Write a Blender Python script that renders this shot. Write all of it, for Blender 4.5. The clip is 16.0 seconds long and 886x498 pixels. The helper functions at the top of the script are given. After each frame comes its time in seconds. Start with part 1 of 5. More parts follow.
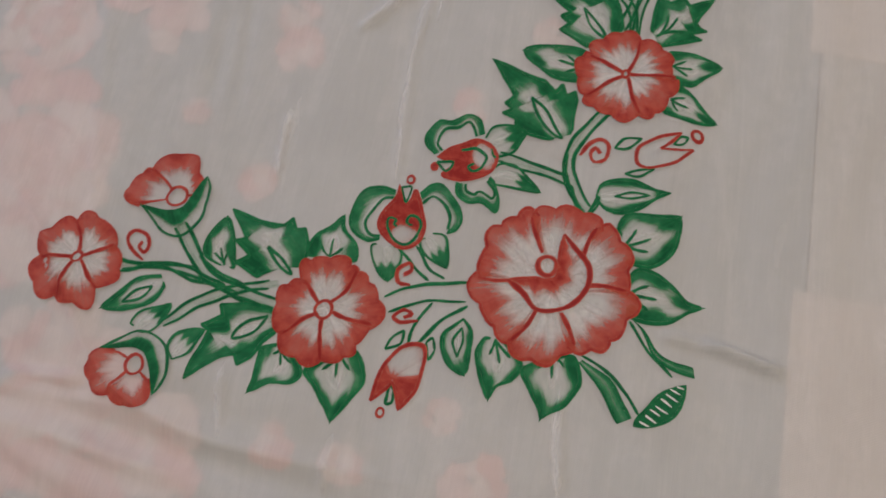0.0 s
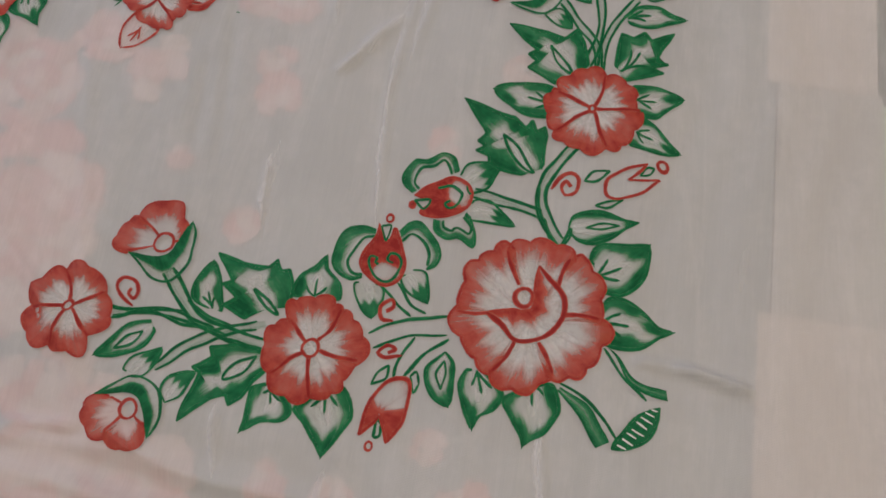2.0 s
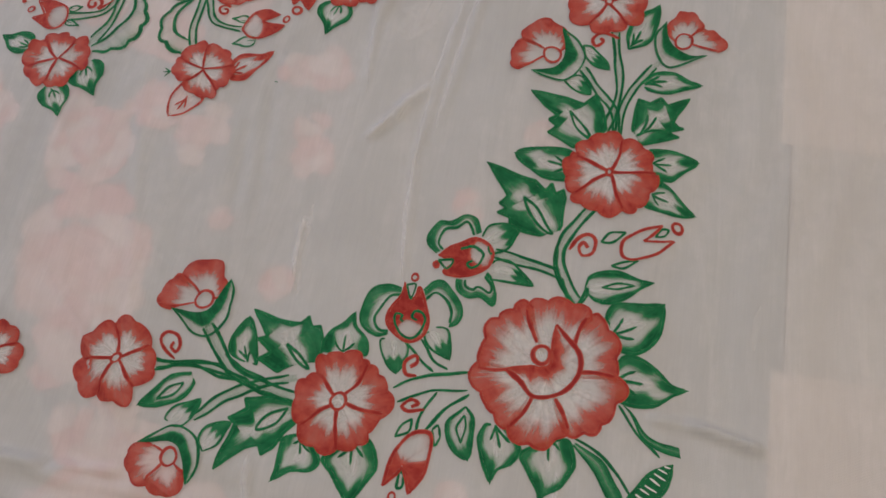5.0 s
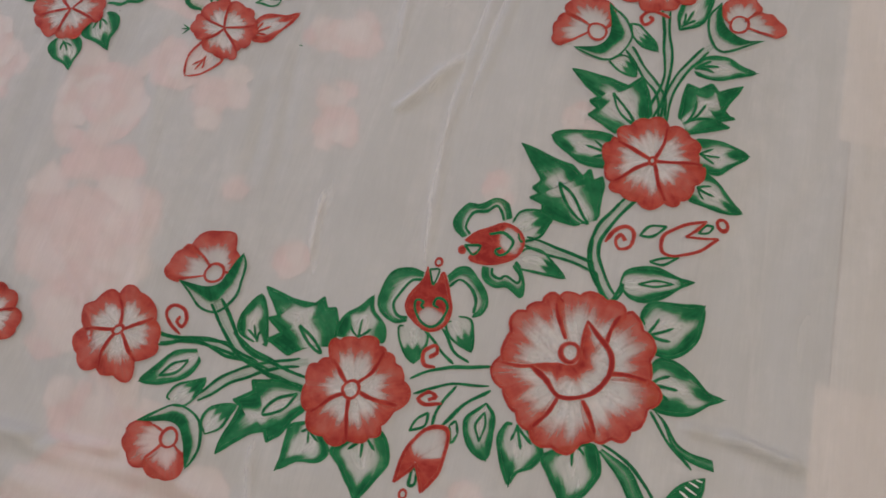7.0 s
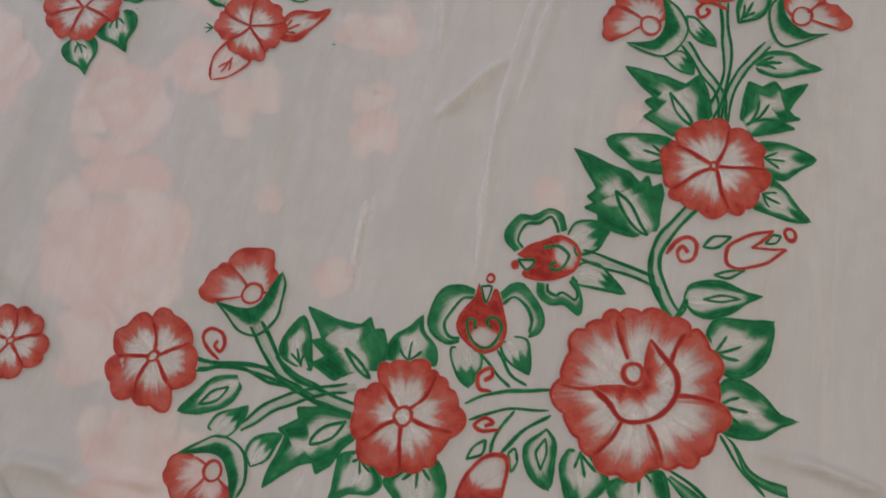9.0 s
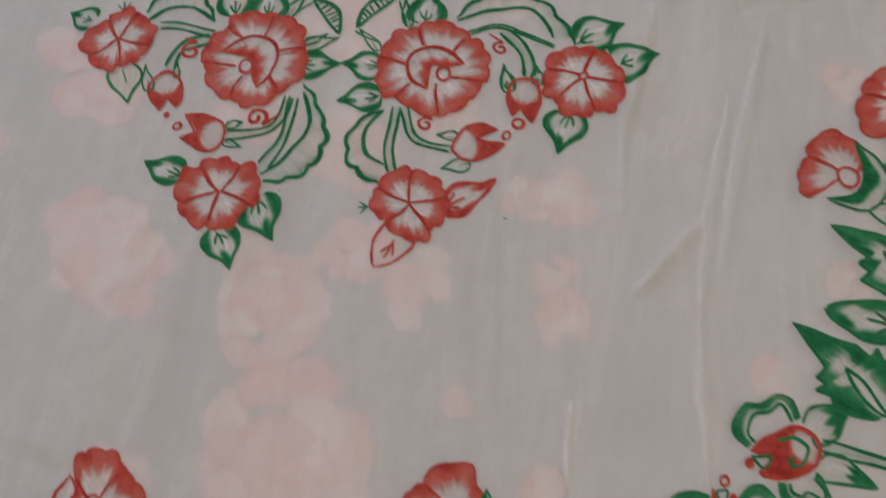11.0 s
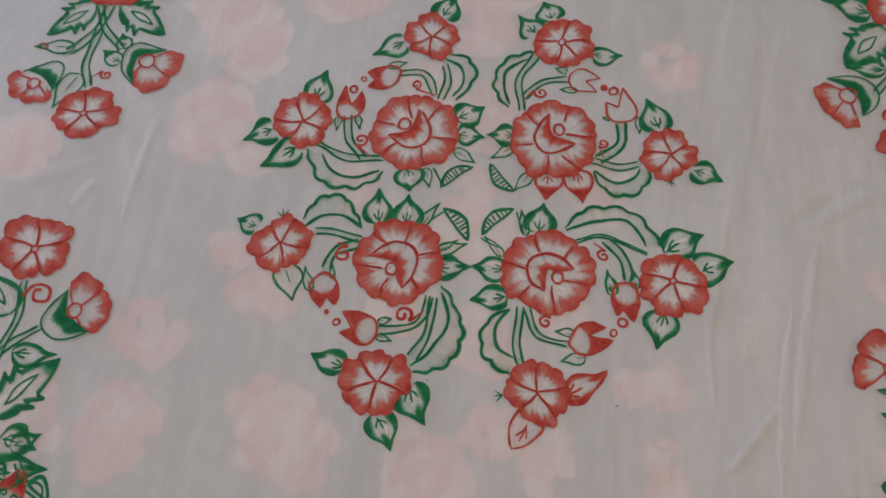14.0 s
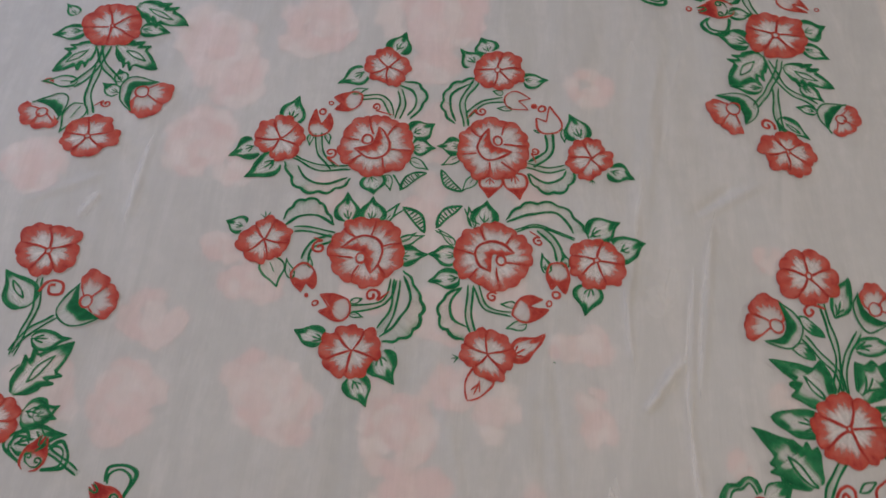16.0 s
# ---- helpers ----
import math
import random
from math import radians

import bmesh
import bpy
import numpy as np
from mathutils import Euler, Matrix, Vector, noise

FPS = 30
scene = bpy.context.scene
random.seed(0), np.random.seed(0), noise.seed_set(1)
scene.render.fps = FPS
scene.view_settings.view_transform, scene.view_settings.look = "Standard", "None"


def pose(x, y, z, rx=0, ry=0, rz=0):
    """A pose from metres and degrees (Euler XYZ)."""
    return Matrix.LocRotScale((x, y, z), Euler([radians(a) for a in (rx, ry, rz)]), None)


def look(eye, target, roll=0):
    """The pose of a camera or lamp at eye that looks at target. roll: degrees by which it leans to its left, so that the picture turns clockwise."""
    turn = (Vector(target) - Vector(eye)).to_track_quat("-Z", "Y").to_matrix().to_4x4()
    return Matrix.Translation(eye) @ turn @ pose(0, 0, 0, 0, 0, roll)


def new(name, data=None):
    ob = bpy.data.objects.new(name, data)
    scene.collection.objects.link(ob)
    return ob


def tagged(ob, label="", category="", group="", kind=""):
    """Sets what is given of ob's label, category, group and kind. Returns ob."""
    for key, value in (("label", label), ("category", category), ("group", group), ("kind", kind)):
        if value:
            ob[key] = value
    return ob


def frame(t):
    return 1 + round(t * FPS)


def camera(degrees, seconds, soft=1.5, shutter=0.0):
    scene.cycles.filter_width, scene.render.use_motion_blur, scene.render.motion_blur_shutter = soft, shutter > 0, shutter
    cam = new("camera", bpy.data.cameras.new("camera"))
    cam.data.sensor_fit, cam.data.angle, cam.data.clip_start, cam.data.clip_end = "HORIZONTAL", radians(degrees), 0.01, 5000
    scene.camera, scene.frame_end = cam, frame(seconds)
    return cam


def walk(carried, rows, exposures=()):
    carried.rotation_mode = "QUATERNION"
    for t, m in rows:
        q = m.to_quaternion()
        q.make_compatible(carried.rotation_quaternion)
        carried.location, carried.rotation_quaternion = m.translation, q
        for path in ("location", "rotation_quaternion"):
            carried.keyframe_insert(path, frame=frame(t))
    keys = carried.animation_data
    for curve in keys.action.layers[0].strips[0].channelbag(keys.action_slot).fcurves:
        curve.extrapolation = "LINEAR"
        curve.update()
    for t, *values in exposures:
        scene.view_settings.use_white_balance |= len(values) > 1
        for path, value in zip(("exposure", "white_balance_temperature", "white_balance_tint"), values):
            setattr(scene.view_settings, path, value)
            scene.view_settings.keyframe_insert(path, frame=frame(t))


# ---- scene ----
cam = camera(58.7, 16.0, 1.6, 0.5)
PATH = [
    (0, (0.384, -0.578, 0.557), (0.23, -0.002, -1.352), -4.0),
    (0.5, (0.379, -0.57, 0.558), (0.288, 0.027, -1.348), 0.8),
    (1, (0.379, -0.56, 0.561), (0.227, 0.035, -1.343), -4.6),
    (1.5, (0.383, -0.561, 0.56), (0.237, 0.047, -1.34), -4.4),
    (2, (0.384, -0.562, 0.586), (0.272, 0.032, -1.321), -2.0),
    (2.5, (0.396, -0.553, 0.609), (0.278, 0.021, -1.303), -3.1),
    (3, (0.397, -0.551, 0.627), (0.248, 0.072, -1.268), -5.4),
    (3.5, (0.403, -0.544, 0.636), (0.199, 0.087, -1.251), -8.4),
    (4, (0.402, -0.544, 0.641), (0.185, 0.1, -1.24), -9.4),
    (6.5, (0.397, -0.548, 0.589), (0.134, 0.064, -1.297), -11.8),
    (7, (0.382, -0.531, 0.588), (0.134, 0.054, -1.309), -10.3),
    (7.5, (0.371, -0.528, 0.58), (0.128, 0.021, -1.328), -11.8),
    (8, (0.378, -0.54, 0.567), (0.088, -0.009, -1.339), -16.2),
    (8.2, (0.369, -0.532, 0.569), (0.101, -0.038, -1.351), -16.4),
    (10.3, (0.225, -0.443, 0.565), (0.032, 0.089, -1.353), -8.7),
    (10.5, (0.198, -0.433, 0.563), (0.002, 0.135, -1.344), -10.4),
    (11, (0.147, -0.405, 0.548), (-0.01, 0.219, -1.346), -6.9),
    (11.5, (0.081, -0.344, 0.541), (-0.033, 0.315, -1.344), -5.3),
    (12, (0.044, -0.299, 0.539), (-0.06, 0.356, -1.347), -5.0),
    (12.5, (0.017, -0.282, 0.547), (-0.087, 0.363, -1.343), -6.1),
    (13, (0.008, -0.289, 0.603), (-0.065, 0.348, -1.292), -5.1),
    (13.5, (0.007, -0.309, 0.665), (-0.131, 0.371, -1.211), -7.6),
    (14, (0.006, -0.345, 0.709), (-0.083, 0.39, -1.148), 0.0),
    (14.5, (0.019, -0.36, 0.752), (-0.073, 0.426, -1.085), 0.1),
    (15, (0.021, -0.378, 0.771), (0.011, 0.485, -1.033), 4.8),
    (15.5, (0.016, -0.411, 0.788), (0.026, 0.433, -1.025), 7.3),
    (16, (0.008, -0.465, 0.807), (0.029, 0.413, -0.99), 5.7),
]
walk(cam, [(t, look(eye, target, roll)) for t, eye, target, roll in PATH], ((0, 0.04), (8.2, 0.07), (11, 0.0), (13.5, -0.02), (16, -0.03)))

# ---- light ----
world = bpy.data.worlds.new("room_air")
scene.world = world
world.use_nodes = True
sky = world.node_tree.nodes.new("ShaderNodeTexSky")
sky.sky_type = "NISHITA"
sky.sun_disc = False
sky.sun_elevation, sky.sun_rotation = radians(35), radians(-60)
world.node_tree.links.new(sky.outputs[0], world.node_tree.nodes["Background"].inputs[0])
world.node_tree.nodes["Background"].inputs[1].default_value = 0.12


def area(name, m, sx, sy, watts, colour):
    data = bpy.data.lights.new(name, "AREA")
    data.shape, data.size, data.size_y, data.energy, data.color = "RECTANGLE", sx, sy, watts, colour
    ob = new(name, data)
    ob.matrix_world = m
    return ob


area("window_daylight", look((-1.62, 0.9, 1.05), (0.0, 0.0, 0.0)), 1.1, 1.0, 18.8, (0.60, 0.71, 1.0))
area("ceiling_tube_light", look((0.9, -0.5, 2.68), (0.5, -0.3, 0.0)), 1.2, 0.12, 30.0, (1.0, 0.885, 0.77))


# ---- materials ----
def shader(name, rough=0.8):
    m = bpy.data.materials.new(name)
    m.use_nodes = True
    b = m.node_tree.nodes["Principled BSDF"]
    b.inputs["Roughness"].default_value = rough
    b.inputs["Specular IOR Level"].default_value = 0.15
    return m, m.node_tree.nodes, m.node_tree.links, b


def node(nodes, kind, **values):
    n = nodes.new(kind)
    for key, value in values.items():
        n.inputs[key].default_value = value
    return n


def ramp(nodes, stops):
    n = nodes.new("ShaderNodeValToRGB")
    e = n.color_ramp.elements
    while len(e) < len(stops):
        e.new(0.5)
    for item, (at, col) in zip(e, stops):
        item.position, item.color = at, (*col, 1.0)
    return n


def weave(nodes, links, bsdf, pitch=0.0011, strength=0.25):
    """Plain-weave relief: two crossed sets of threads and slubs."""
    tc = nodes.new("ShaderNodeTexCoord")
    waves = []
    for axis in ("X", "Y"):
        w = node(nodes, "ShaderNodeTexWave", Scale=0.314 / pitch, Distortion=0.6, Detail=1.0)
        w.bands_direction = axis
        links.new(tc.outputs["Object"], w.inputs["Vector"])
        waves.append(w)
    add = nodes.new("ShaderNodeMath")
    links.new(waves[0].outputs["Fac"], add.inputs[0])
    links.new(waves[1].outputs["Fac"], add.inputs[1])
    slub = node(nodes, "ShaderNodeTexNoise", Scale=60.0, Detail=6.0)
    links.new(tc.outputs["Object"], slub.inputs["Vector"])
    both = nodes.new("ShaderNodeMath")
    links.new(add.outputs[0], both.inputs[0])
    links.new(slub.outputs["Fac"], both.inputs[1])
    bump = node(nodes, "ShaderNodeBump", Strength=strength, Distance=0.0004)
    links.new(both.outputs[0], bump.inputs["Height"])
    links.new(bump.outputs[0], bsdf.inputs["Normal"])
    return tc


def cotton_material():
    """Thin white cotton: partly see-through, with slubs and faint stains."""
    m, n, l, b = shader("thin_white_cotton", 0.9)
    tc = weave(n, l, b)
    stain = node(n, "ShaderNodeTexNoise", Scale=5.0, Detail=5.0, Roughness=0.6)
    l.new(tc.outputs["Object"], stain.inputs["Vector"])
    tone = ramp(n, [(0.3, (0.79, 0.735, 0.715)), (0.7, (0.87, 0.81, 0.785))])
    l.new(stain.outputs["Fac"], tone.inputs[0])
    squash = n.new("ShaderNodeMapping")
    squash.inputs["Scale"].default_value = (900, 25, 1)
    l.new(tc.outputs["Object"], squash.inputs["Vector"])
    thread = node(n, "ShaderNodeTexNoise", Scale=1.0, Detail=3.0)
    l.new(squash.outputs[0], thread.inputs["Vector"])
    fine = ramp(n, [(0.3, (0.955, 0.955, 0.955)), (0.7, (1.0, 1.0, 1.0))])
    l.new(thread.outputs["Fac"], fine.inputs[0])
    mul = n.new("ShaderNodeMix")
    mul.data_type, mul.blend_type = "RGBA", "MULTIPLY"
    mul.inputs[0].default_value = 1.0
    l.new(tone.outputs[0], mul.inputs[6])
    l.new(fine.outputs[0], mul.inputs[7])
    l.new(mul.outputs[2], b.inputs["Base Color"])
    clear = n.new("ShaderNodeBsdfTransparent")
    mix = n.new("ShaderNodeMixShader")
    pull = n.new("ShaderNodeMapping")
    pull.inputs["Scale"].default_value = (30, 6, 1)
    pull.inputs["Rotation"].default_value = (0, 0, 0.1)
    l.new(tc.outputs["Object"], pull.inputs["Vector"])
    starch = node(n, "ShaderNodeTexNoise", Scale=1.0, Detail=5.0, Roughness=0.62, Distortion=0.6)
    l.new(pull.outputs[0], starch.inputs["Vector"])
    fleck = node(n, "ShaderNodeTexNoise", Scale=55.0, Detail=4.0, Roughness=0.6)
    l.new(tc.outputs["Object"], fleck.inputs["Vector"])
    both = n.new("ShaderNodeMath")
    both.operation = "MULTIPLY_ADD"
    both.inputs[1].default_value = 0.35
    l.new(fleck.outputs["Fac"], both.inputs[0])
    l.new(starch.outputs["Fac"], both.inputs[2])
    thin = ramp(n, [(0.48, (0.505, 0.505, 0.505)), (0.66, (0.48, 0.48, 0.48)), (0.88, (0.405, 0.405, 0.405))])
    l.new(both.outputs[0], thin.inputs[0])
    l.new(thin.outputs[0], mix.inputs[0])
    l.new(b.outputs[0], mix.inputs[1])
    l.new(clear.outputs[0], mix.inputs[2])
    l.new(mix.outputs[0], n["Material Output"].inputs[0])
    return m


def paint_material(name, thin, full, deep):
    """Brushed fabric paint: V is how much paint lies there, U runs across the strokes."""
    m, n, l, b = shader(name, 0.75)
    uv = n.new("ShaderNodeUVMap")
    uv.uv_map = "brush"
    sep = n.new("ShaderNodeSeparateXYZ")
    l.new(uv.outputs[0], sep.inputs[0])
    squash = n.new("ShaderNodeMapping")
    squash.inputs["Scale"].default_value = (0.5, 1.3, 1)
    l.new(uv.outputs[0], squash.inputs["Vector"])
    streak = node(n, "ShaderNodeTexNoise", Scale=1.0, Detail=3.0, Roughness=0.6)
    l.new(squash.outputs[0], streak.inputs["Vector"])
    tc = n.new("ShaderNodeTexCoord")
    blotch = node(n, "ShaderNodeTexNoise", Scale=120.0, Detail=5.0, Roughness=0.65)
    l.new(tc.outputs["Object"], blotch.inputs["Vector"])

    def math_node(kind, a, c):
        x = n.new("ShaderNodeMath")
        x.operation = kind
        for k, v in enumerate((a, c)):
            if isinstance(v, (int, float)):
                x.inputs[k].default_value = v
            else:
                l.new(v, x.inputs[k])
        return x.outputs[0]

    wander = math_node("MULTIPLY", math_node("SUBTRACT", streak.outputs["Fac"], 0.5), 0.6)
    wander = math_node("ADD", wander, math_node("MULTIPLY", math_node("SUBTRACT", blotch.outputs["Fac"], 0.5), 0.3))
    load = math_node("ADD", sep.outputs["Y"], wander)
    cover = ramp(n, [(0.08, (0, 0, 0)), (0.30, (0.20, 0.20, 0.20)), (0.58, (0.70, 0.70, 0.70)), (0.90, (0.96, 0.96, 0.96))])
    l.new(load, cover.inputs[0])
    tone = ramp(n, [(0.2, thin), (0.7, full), (1.0, deep)])
    shade = math_node("ADD", load, math_node("MULTIPLY", math_node("SUBTRACT", blotch.outputs["Fac"], 0.5), 0.5))
    l.new(shade, tone.inputs[0])
    l.new(tone.outputs[0], b.inputs["Base Color"])
    bump = node(n, "ShaderNodeBump", Strength=0.15, Distance=0.0003)
    l.new(blotch.outputs["Fac"], bump.inputs["Height"])
    l.new(bump.outputs[0], b.inputs["Normal"])
    clear = n.new("ShaderNodeBsdfTransparent")
    mix = n.new("ShaderNodeMixShader")
    l.new(cover.outputs[0], mix.inputs[0])
    l.new(clear.outputs[0], mix.inputs[1])
    l.new(b.outputs[0], mix.inputs[2])
    l.new(mix.outputs[0], n["Material Output"].inputs[0])
    return m


def plain_material(name, low, high, scale, rough=0.85, bump=0.2):
    m, n, l, b = shader(name, rough)
    tc = n.new("ShaderNodeTexCoord")
    noise_a = node(n, "ShaderNodeTexNoise", Scale=scale, Detail=6.0, Roughness=0.6)
    l.new(tc.outputs["Object"], noise_a.inputs["Vector"])
    tone = ramp(n, [(0.3, low), (0.7, high)])
    l.new(noise_a.outputs["Fac"], tone.inputs[0])
    l.new(tone.outputs[0], b.inputs["Base Color"])
    bm = node(n, "ShaderNodeBump", Strength=bump, Distance=0.001)
    l.new(noise_a.outputs["Fac"], bm.inputs["Height"])
    l.new(bm.outputs[0], b.inputs["Normal"])
    return m


def marble_material(name, ground, vein, veins=6.0):
    m, n, l, b = shader(name, 0.28)
    b.inputs["Specular IOR Level"].default_value = 0.4
    tc = n.new("ShaderNodeTexCoord")
    big = node(n, "ShaderNodeTexNoise", Scale=veins, Detail=10.0, Roughness=0.65, Distortion=2.0)
    l.new(tc.outputs["Object"], big.inputs["Vector"])
    tone = ramp(n, [(0.35, ground), (0.48, vein), (0.53, ground), (0.7, tuple(1.6 * c for c in ground))])
    l.new(big.outputs["Fac"], tone.inputs[0])
    l.new(tone.outputs[0], b.inputs["Base Color"])
    return m


def print_material(name, tint, edge):
    """Dye of one printed petal: V is the distance from its rim, U sets it apart from its neighbours."""
    m, n, l, b = shader(name, 0.9)
    uv = n.new("ShaderNodeUVMap")
    uv.uv_map = "brush"
    sep = n.new("ShaderNodeSeparateXYZ")
    l.new(uv.outputs[0], sep.inputs[0])
    tc = n.new("ShaderNodeTexCoord")
    fold = node(n, "ShaderNodeTexNoise", Scale=48.0, Detail=6.0, Roughness=0.7)
    l.new(tc.outputs["Object"], fold.inputs["Vector"])

    def mad(x, k, c):
        y = n.new("ShaderNodeMath")
        y.operation = "MULTIPLY_ADD"
        l.new(x, y.inputs[0])
        y.inputs[1].default_value = k
        if isinstance(c, float):
            y.inputs[2].default_value = c
        else:
            l.new(c, y.inputs[2])
        return y.outputs[0]

    tone = ramp(n, [(0.2, edge), (0.8, tint)])
    l.new(mad(sep.outputs["X"], 0.9, mad(fold.outputs["Fac"], 0.7, mad(sep.outputs["Y"], -0.35, -0.02))), tone.inputs[0])
    l.new(tone.outputs[0], b.inputs["Base Color"])
    load = mad(sep.outputs["Y"], 1.0, mad(fold.outputs["Fac"], 1.5, -0.80))
    cover = ramp(n, [(0.24, (0, 0, 0)), (0.34, (0.45, 0.45, 0.45)), (0.62, (0.80, 0.80, 0.80)), (1.0, (0.95, 0.95, 0.95))])
    l.new(load, cover.inputs[0])
    clear = n.new("ShaderNodeBsdfTransparent")
    mix = n.new("ShaderNodeMixShader")
    l.new(cover.outputs[0], mix.inputs[0])
    l.new(clear.outputs[0], mix.inputs[1])
    l.new(b.outputs[0], mix.inputs[2])
    l.new(mix.outputs[0], n["Material Output"].inputs[0])
    return m


COTTON = cotton_material()
RED = paint_material("red_fabric_paint", (0.66, 0.19, 0.13), (0.53, 0.075, 0.048), (0.30, 0.022, 0.020))
GREEN = paint_material("green_fabric_paint", (0.15, 0.42, 0.20), (0.014, 0.20, 0.070), (0.003, 0.095, 0.034))
PALE_LINE = paint_material("pale_line_wash", (0.90, 0.85, 0.83), (0.92, 0.87, 0.85), (0.94, 0.89, 0.87))
WHITE = paint_material("white_fabric_paint", (0.90, 0.86, 0.84), (0.93, 0.89, 0.87), (0.94, 0.90, 0.88))
SHEET = plain_material("pale_blue_bedsheet", (0.36, 0.395, 0.42), (0.48, 0.51, 0.535), 7.0, 0.9)
PINK = print_material("pink_blossom_print", (0.86, 0.50, 0.50), (0.88, 0.74, 0.73))
CREAM = plain_material("cream_lining", (0.55, 0.53, 0.52), (0.61, 0.585, 0.57), 9.0, 0.9)
PALE = plain_material("pale_cotton_patch", (0.70, 0.63, 0.60), (0.77, 0.69, 0.66), 6.0, 0.9)
MARBLE = marble_material("dark_green_marble", (0.008, 0.022, 0.018), (0.05, 0.11, 0.085))
STRIP = marble_material("pale_green_marble", (0.42, 0.60, 0.42), (0.52, 0.68, 0.50))
WALL = plain_material("cream_wall_paint", (0.62, 0.58, 0.52), (0.68, 0.64, 0.58), 3.0, 0.8, 0.1)
CEIL = plain_material("white_ceiling_paint", (0.76, 0.75, 0.73), (0.80, 0.79, 0.77), 3.0, 0.85, 0.1)


# ---- the lie of the cloth ----
def ridge(x, y, x0, y0, x1, y1, high, wide):
    """A crease from one place to another, fading at both ends."""
    dx, dy = x1 - x0, y1 - y0
    long = math.hypot(dx, dy)
    s = ((x - x0) * dx + (y - y0) * dy) / long**2
    d = ((x - x0) * dy - (y - y0) * dx) / long
    fade = np.clip(np.minimum(s, 1 - s) * 5, 0, 1)
    return high * fade * np.exp(-((d / wide) ** 2))


def lie(x, y):
    """Height of the cloth over the sheet, with its folds and creases."""
    z = 0.0011 * np.sin(9 * x + 3 * np.sin(2.2 * y)) + 0.0008 * np.sin(14 * y - 5 * x)
    z = z + 0.0006 * np.sin(31 * x + 4 * np.sin(5 * y)) * np.sin(7 * y + 1.3)
    run = x + 0.13 * y + 0.012 * np.sin(9 * y) + 0.008 * np.sin(17 * y + 3 * x)
    z = z + 0.0012 * np.sin(62 * run + 2.0 * np.sin(7 * x)) * (0.5 + 0.5 * np.sin(5 * x + 2.5 * y))
    z = z + 0.0005 * np.sin(150 * run + 3 * np.sin(13 * y)) * (0.5 + 0.5 * np.sin(11 * x - 6 * y))
    corner = 1 / (1 + np.exp((x + y * 0.5 - 0.02) * 28)) / (1 + np.exp((y + 0.42) * 30))
    swirl = x * 0.35 + y * 0.94 + 0.02 * np.sin(14 * x) + 0.012 * np.sin(31 * y)
    z = z + corner * (0.0032 * np.sin(70 * swirl) + 0.0017 * np.sin(165 * swirl + 4 * x))
    z = z + corner * 0.0065 * (1 - np.abs(np.sin(24 * swirl + 1.5 * np.sin(7 * x)))) ** 5
    z = z + ridge(x, y, 0.286, -0.253, 0.295, -0.37, 0.0020, 0.0037)
    z = z + ridge(x, y, 0.2, -0.325, 0.205, -0.382, 0.0020, 0.0030)
    z = z + ridge(x, y, 0.258, -0.222, 0.236, -0.247, 0.0024, 0.0037)
    z = z + ridge(x, y, 0.439, -0.5, 0.449, -0.567, 0.0024, 0.0030)
    z = z + ridge(x, y, 0.204, -0.526, 0.214, -0.568, 0.0020, 0.0030)
    z = z + ridge(x, y, 0.500, -0.446, 0.542, -0.448, 0.0045, 0.0040)
    z = z + ridge(x, y, 0.530, -0.445, 0.590, -0.457, 0.0110, 0.0040)
    z = z + ridge(x, y, -0.005, -0.557, 0.048, -0.558, 0.0075, 0.0045)
    z = z + ridge(x, y, 0.048, -0.558, 0.110, -0.554, 0.0065, 0.0045)
    z = z + ridge(x, y, -0.06, -0.560, 0.16, -0.570, 0.0055, 0.0070)
    z = z + ridge(x, y, 0.02, -0.585, 0.20, -0.605, 0.0050, 0.0070)
    z = z + ridge(x, y, 0.292, -0.56, 0.292, -0.598, 0.0020, 0.0030)
    z = z + ridge(x, y, 0.303, -0.072, 0.283, -0.282, 0.0020, 0.0037)
    z = z + ridge(x, y, 0.276, -0.189, 0.241, -0.245, 0.0026, 0.0045)
    z = z + ridge(x, y, 0.223, -0.084, 0.228, -0.201, 0.0020, 0.0037)
    z = z + ridge(x, y, 0.129, -0.231, 0.138, -0.332, -0.0024, 0.0075)
    z = z + ridge(x, y, 0.251, 0.05, 0.224, -0.14, 0.0022, 0.0045)
    z = z + ridge(x, y, 0.33, 0.003, 0.298, -0.234, 0.0022, 0.0045)
    z = z + ridge(x, y, 0.273, 0.146, 0.247, -0.038, 0.0020, 0.0053)
    z = z + ridge(x, y, 0.288, -0.178, 0.258, -0.224, 0.0028, 0.0060)
    z = z + ridge(x, y, -0.336, 0.048, -0.341, -0.079, 0.0022, 0.0045)
    z = z + ridge(x, y, -0.377, -0.036, -0.396, -0.07, 0.0024, 0.0045)
    z = z + ridge(x, y, 0.288, 0.272, 0.223, -0.085, 0.0018, 0.0067)
    z = z + ridge(x, y, 0.364, 0.045, 0.292, -0.022, -0.0032, 0.0067)
    z = z + ridge(x, y, 0.404, 0.052, 0.278, -0.028, 0.0026, 0.0060)
    z = z + ridge(x, y, 0.014, -0.189, 0.092, -0.499, 0.0018, 0.0067)
    z = z + ridge(x, y, 0.136, -0.146, 0.162, -0.35, -0.0020, 0.0067)
    z = z + ridge(x, y, -0.461, -0.054, -0.376, -0.01, 0.0018, 0.0060)
    return np.maximum(z + 0.0065, 0.0003 + 0.15 * (z + 0.0065))


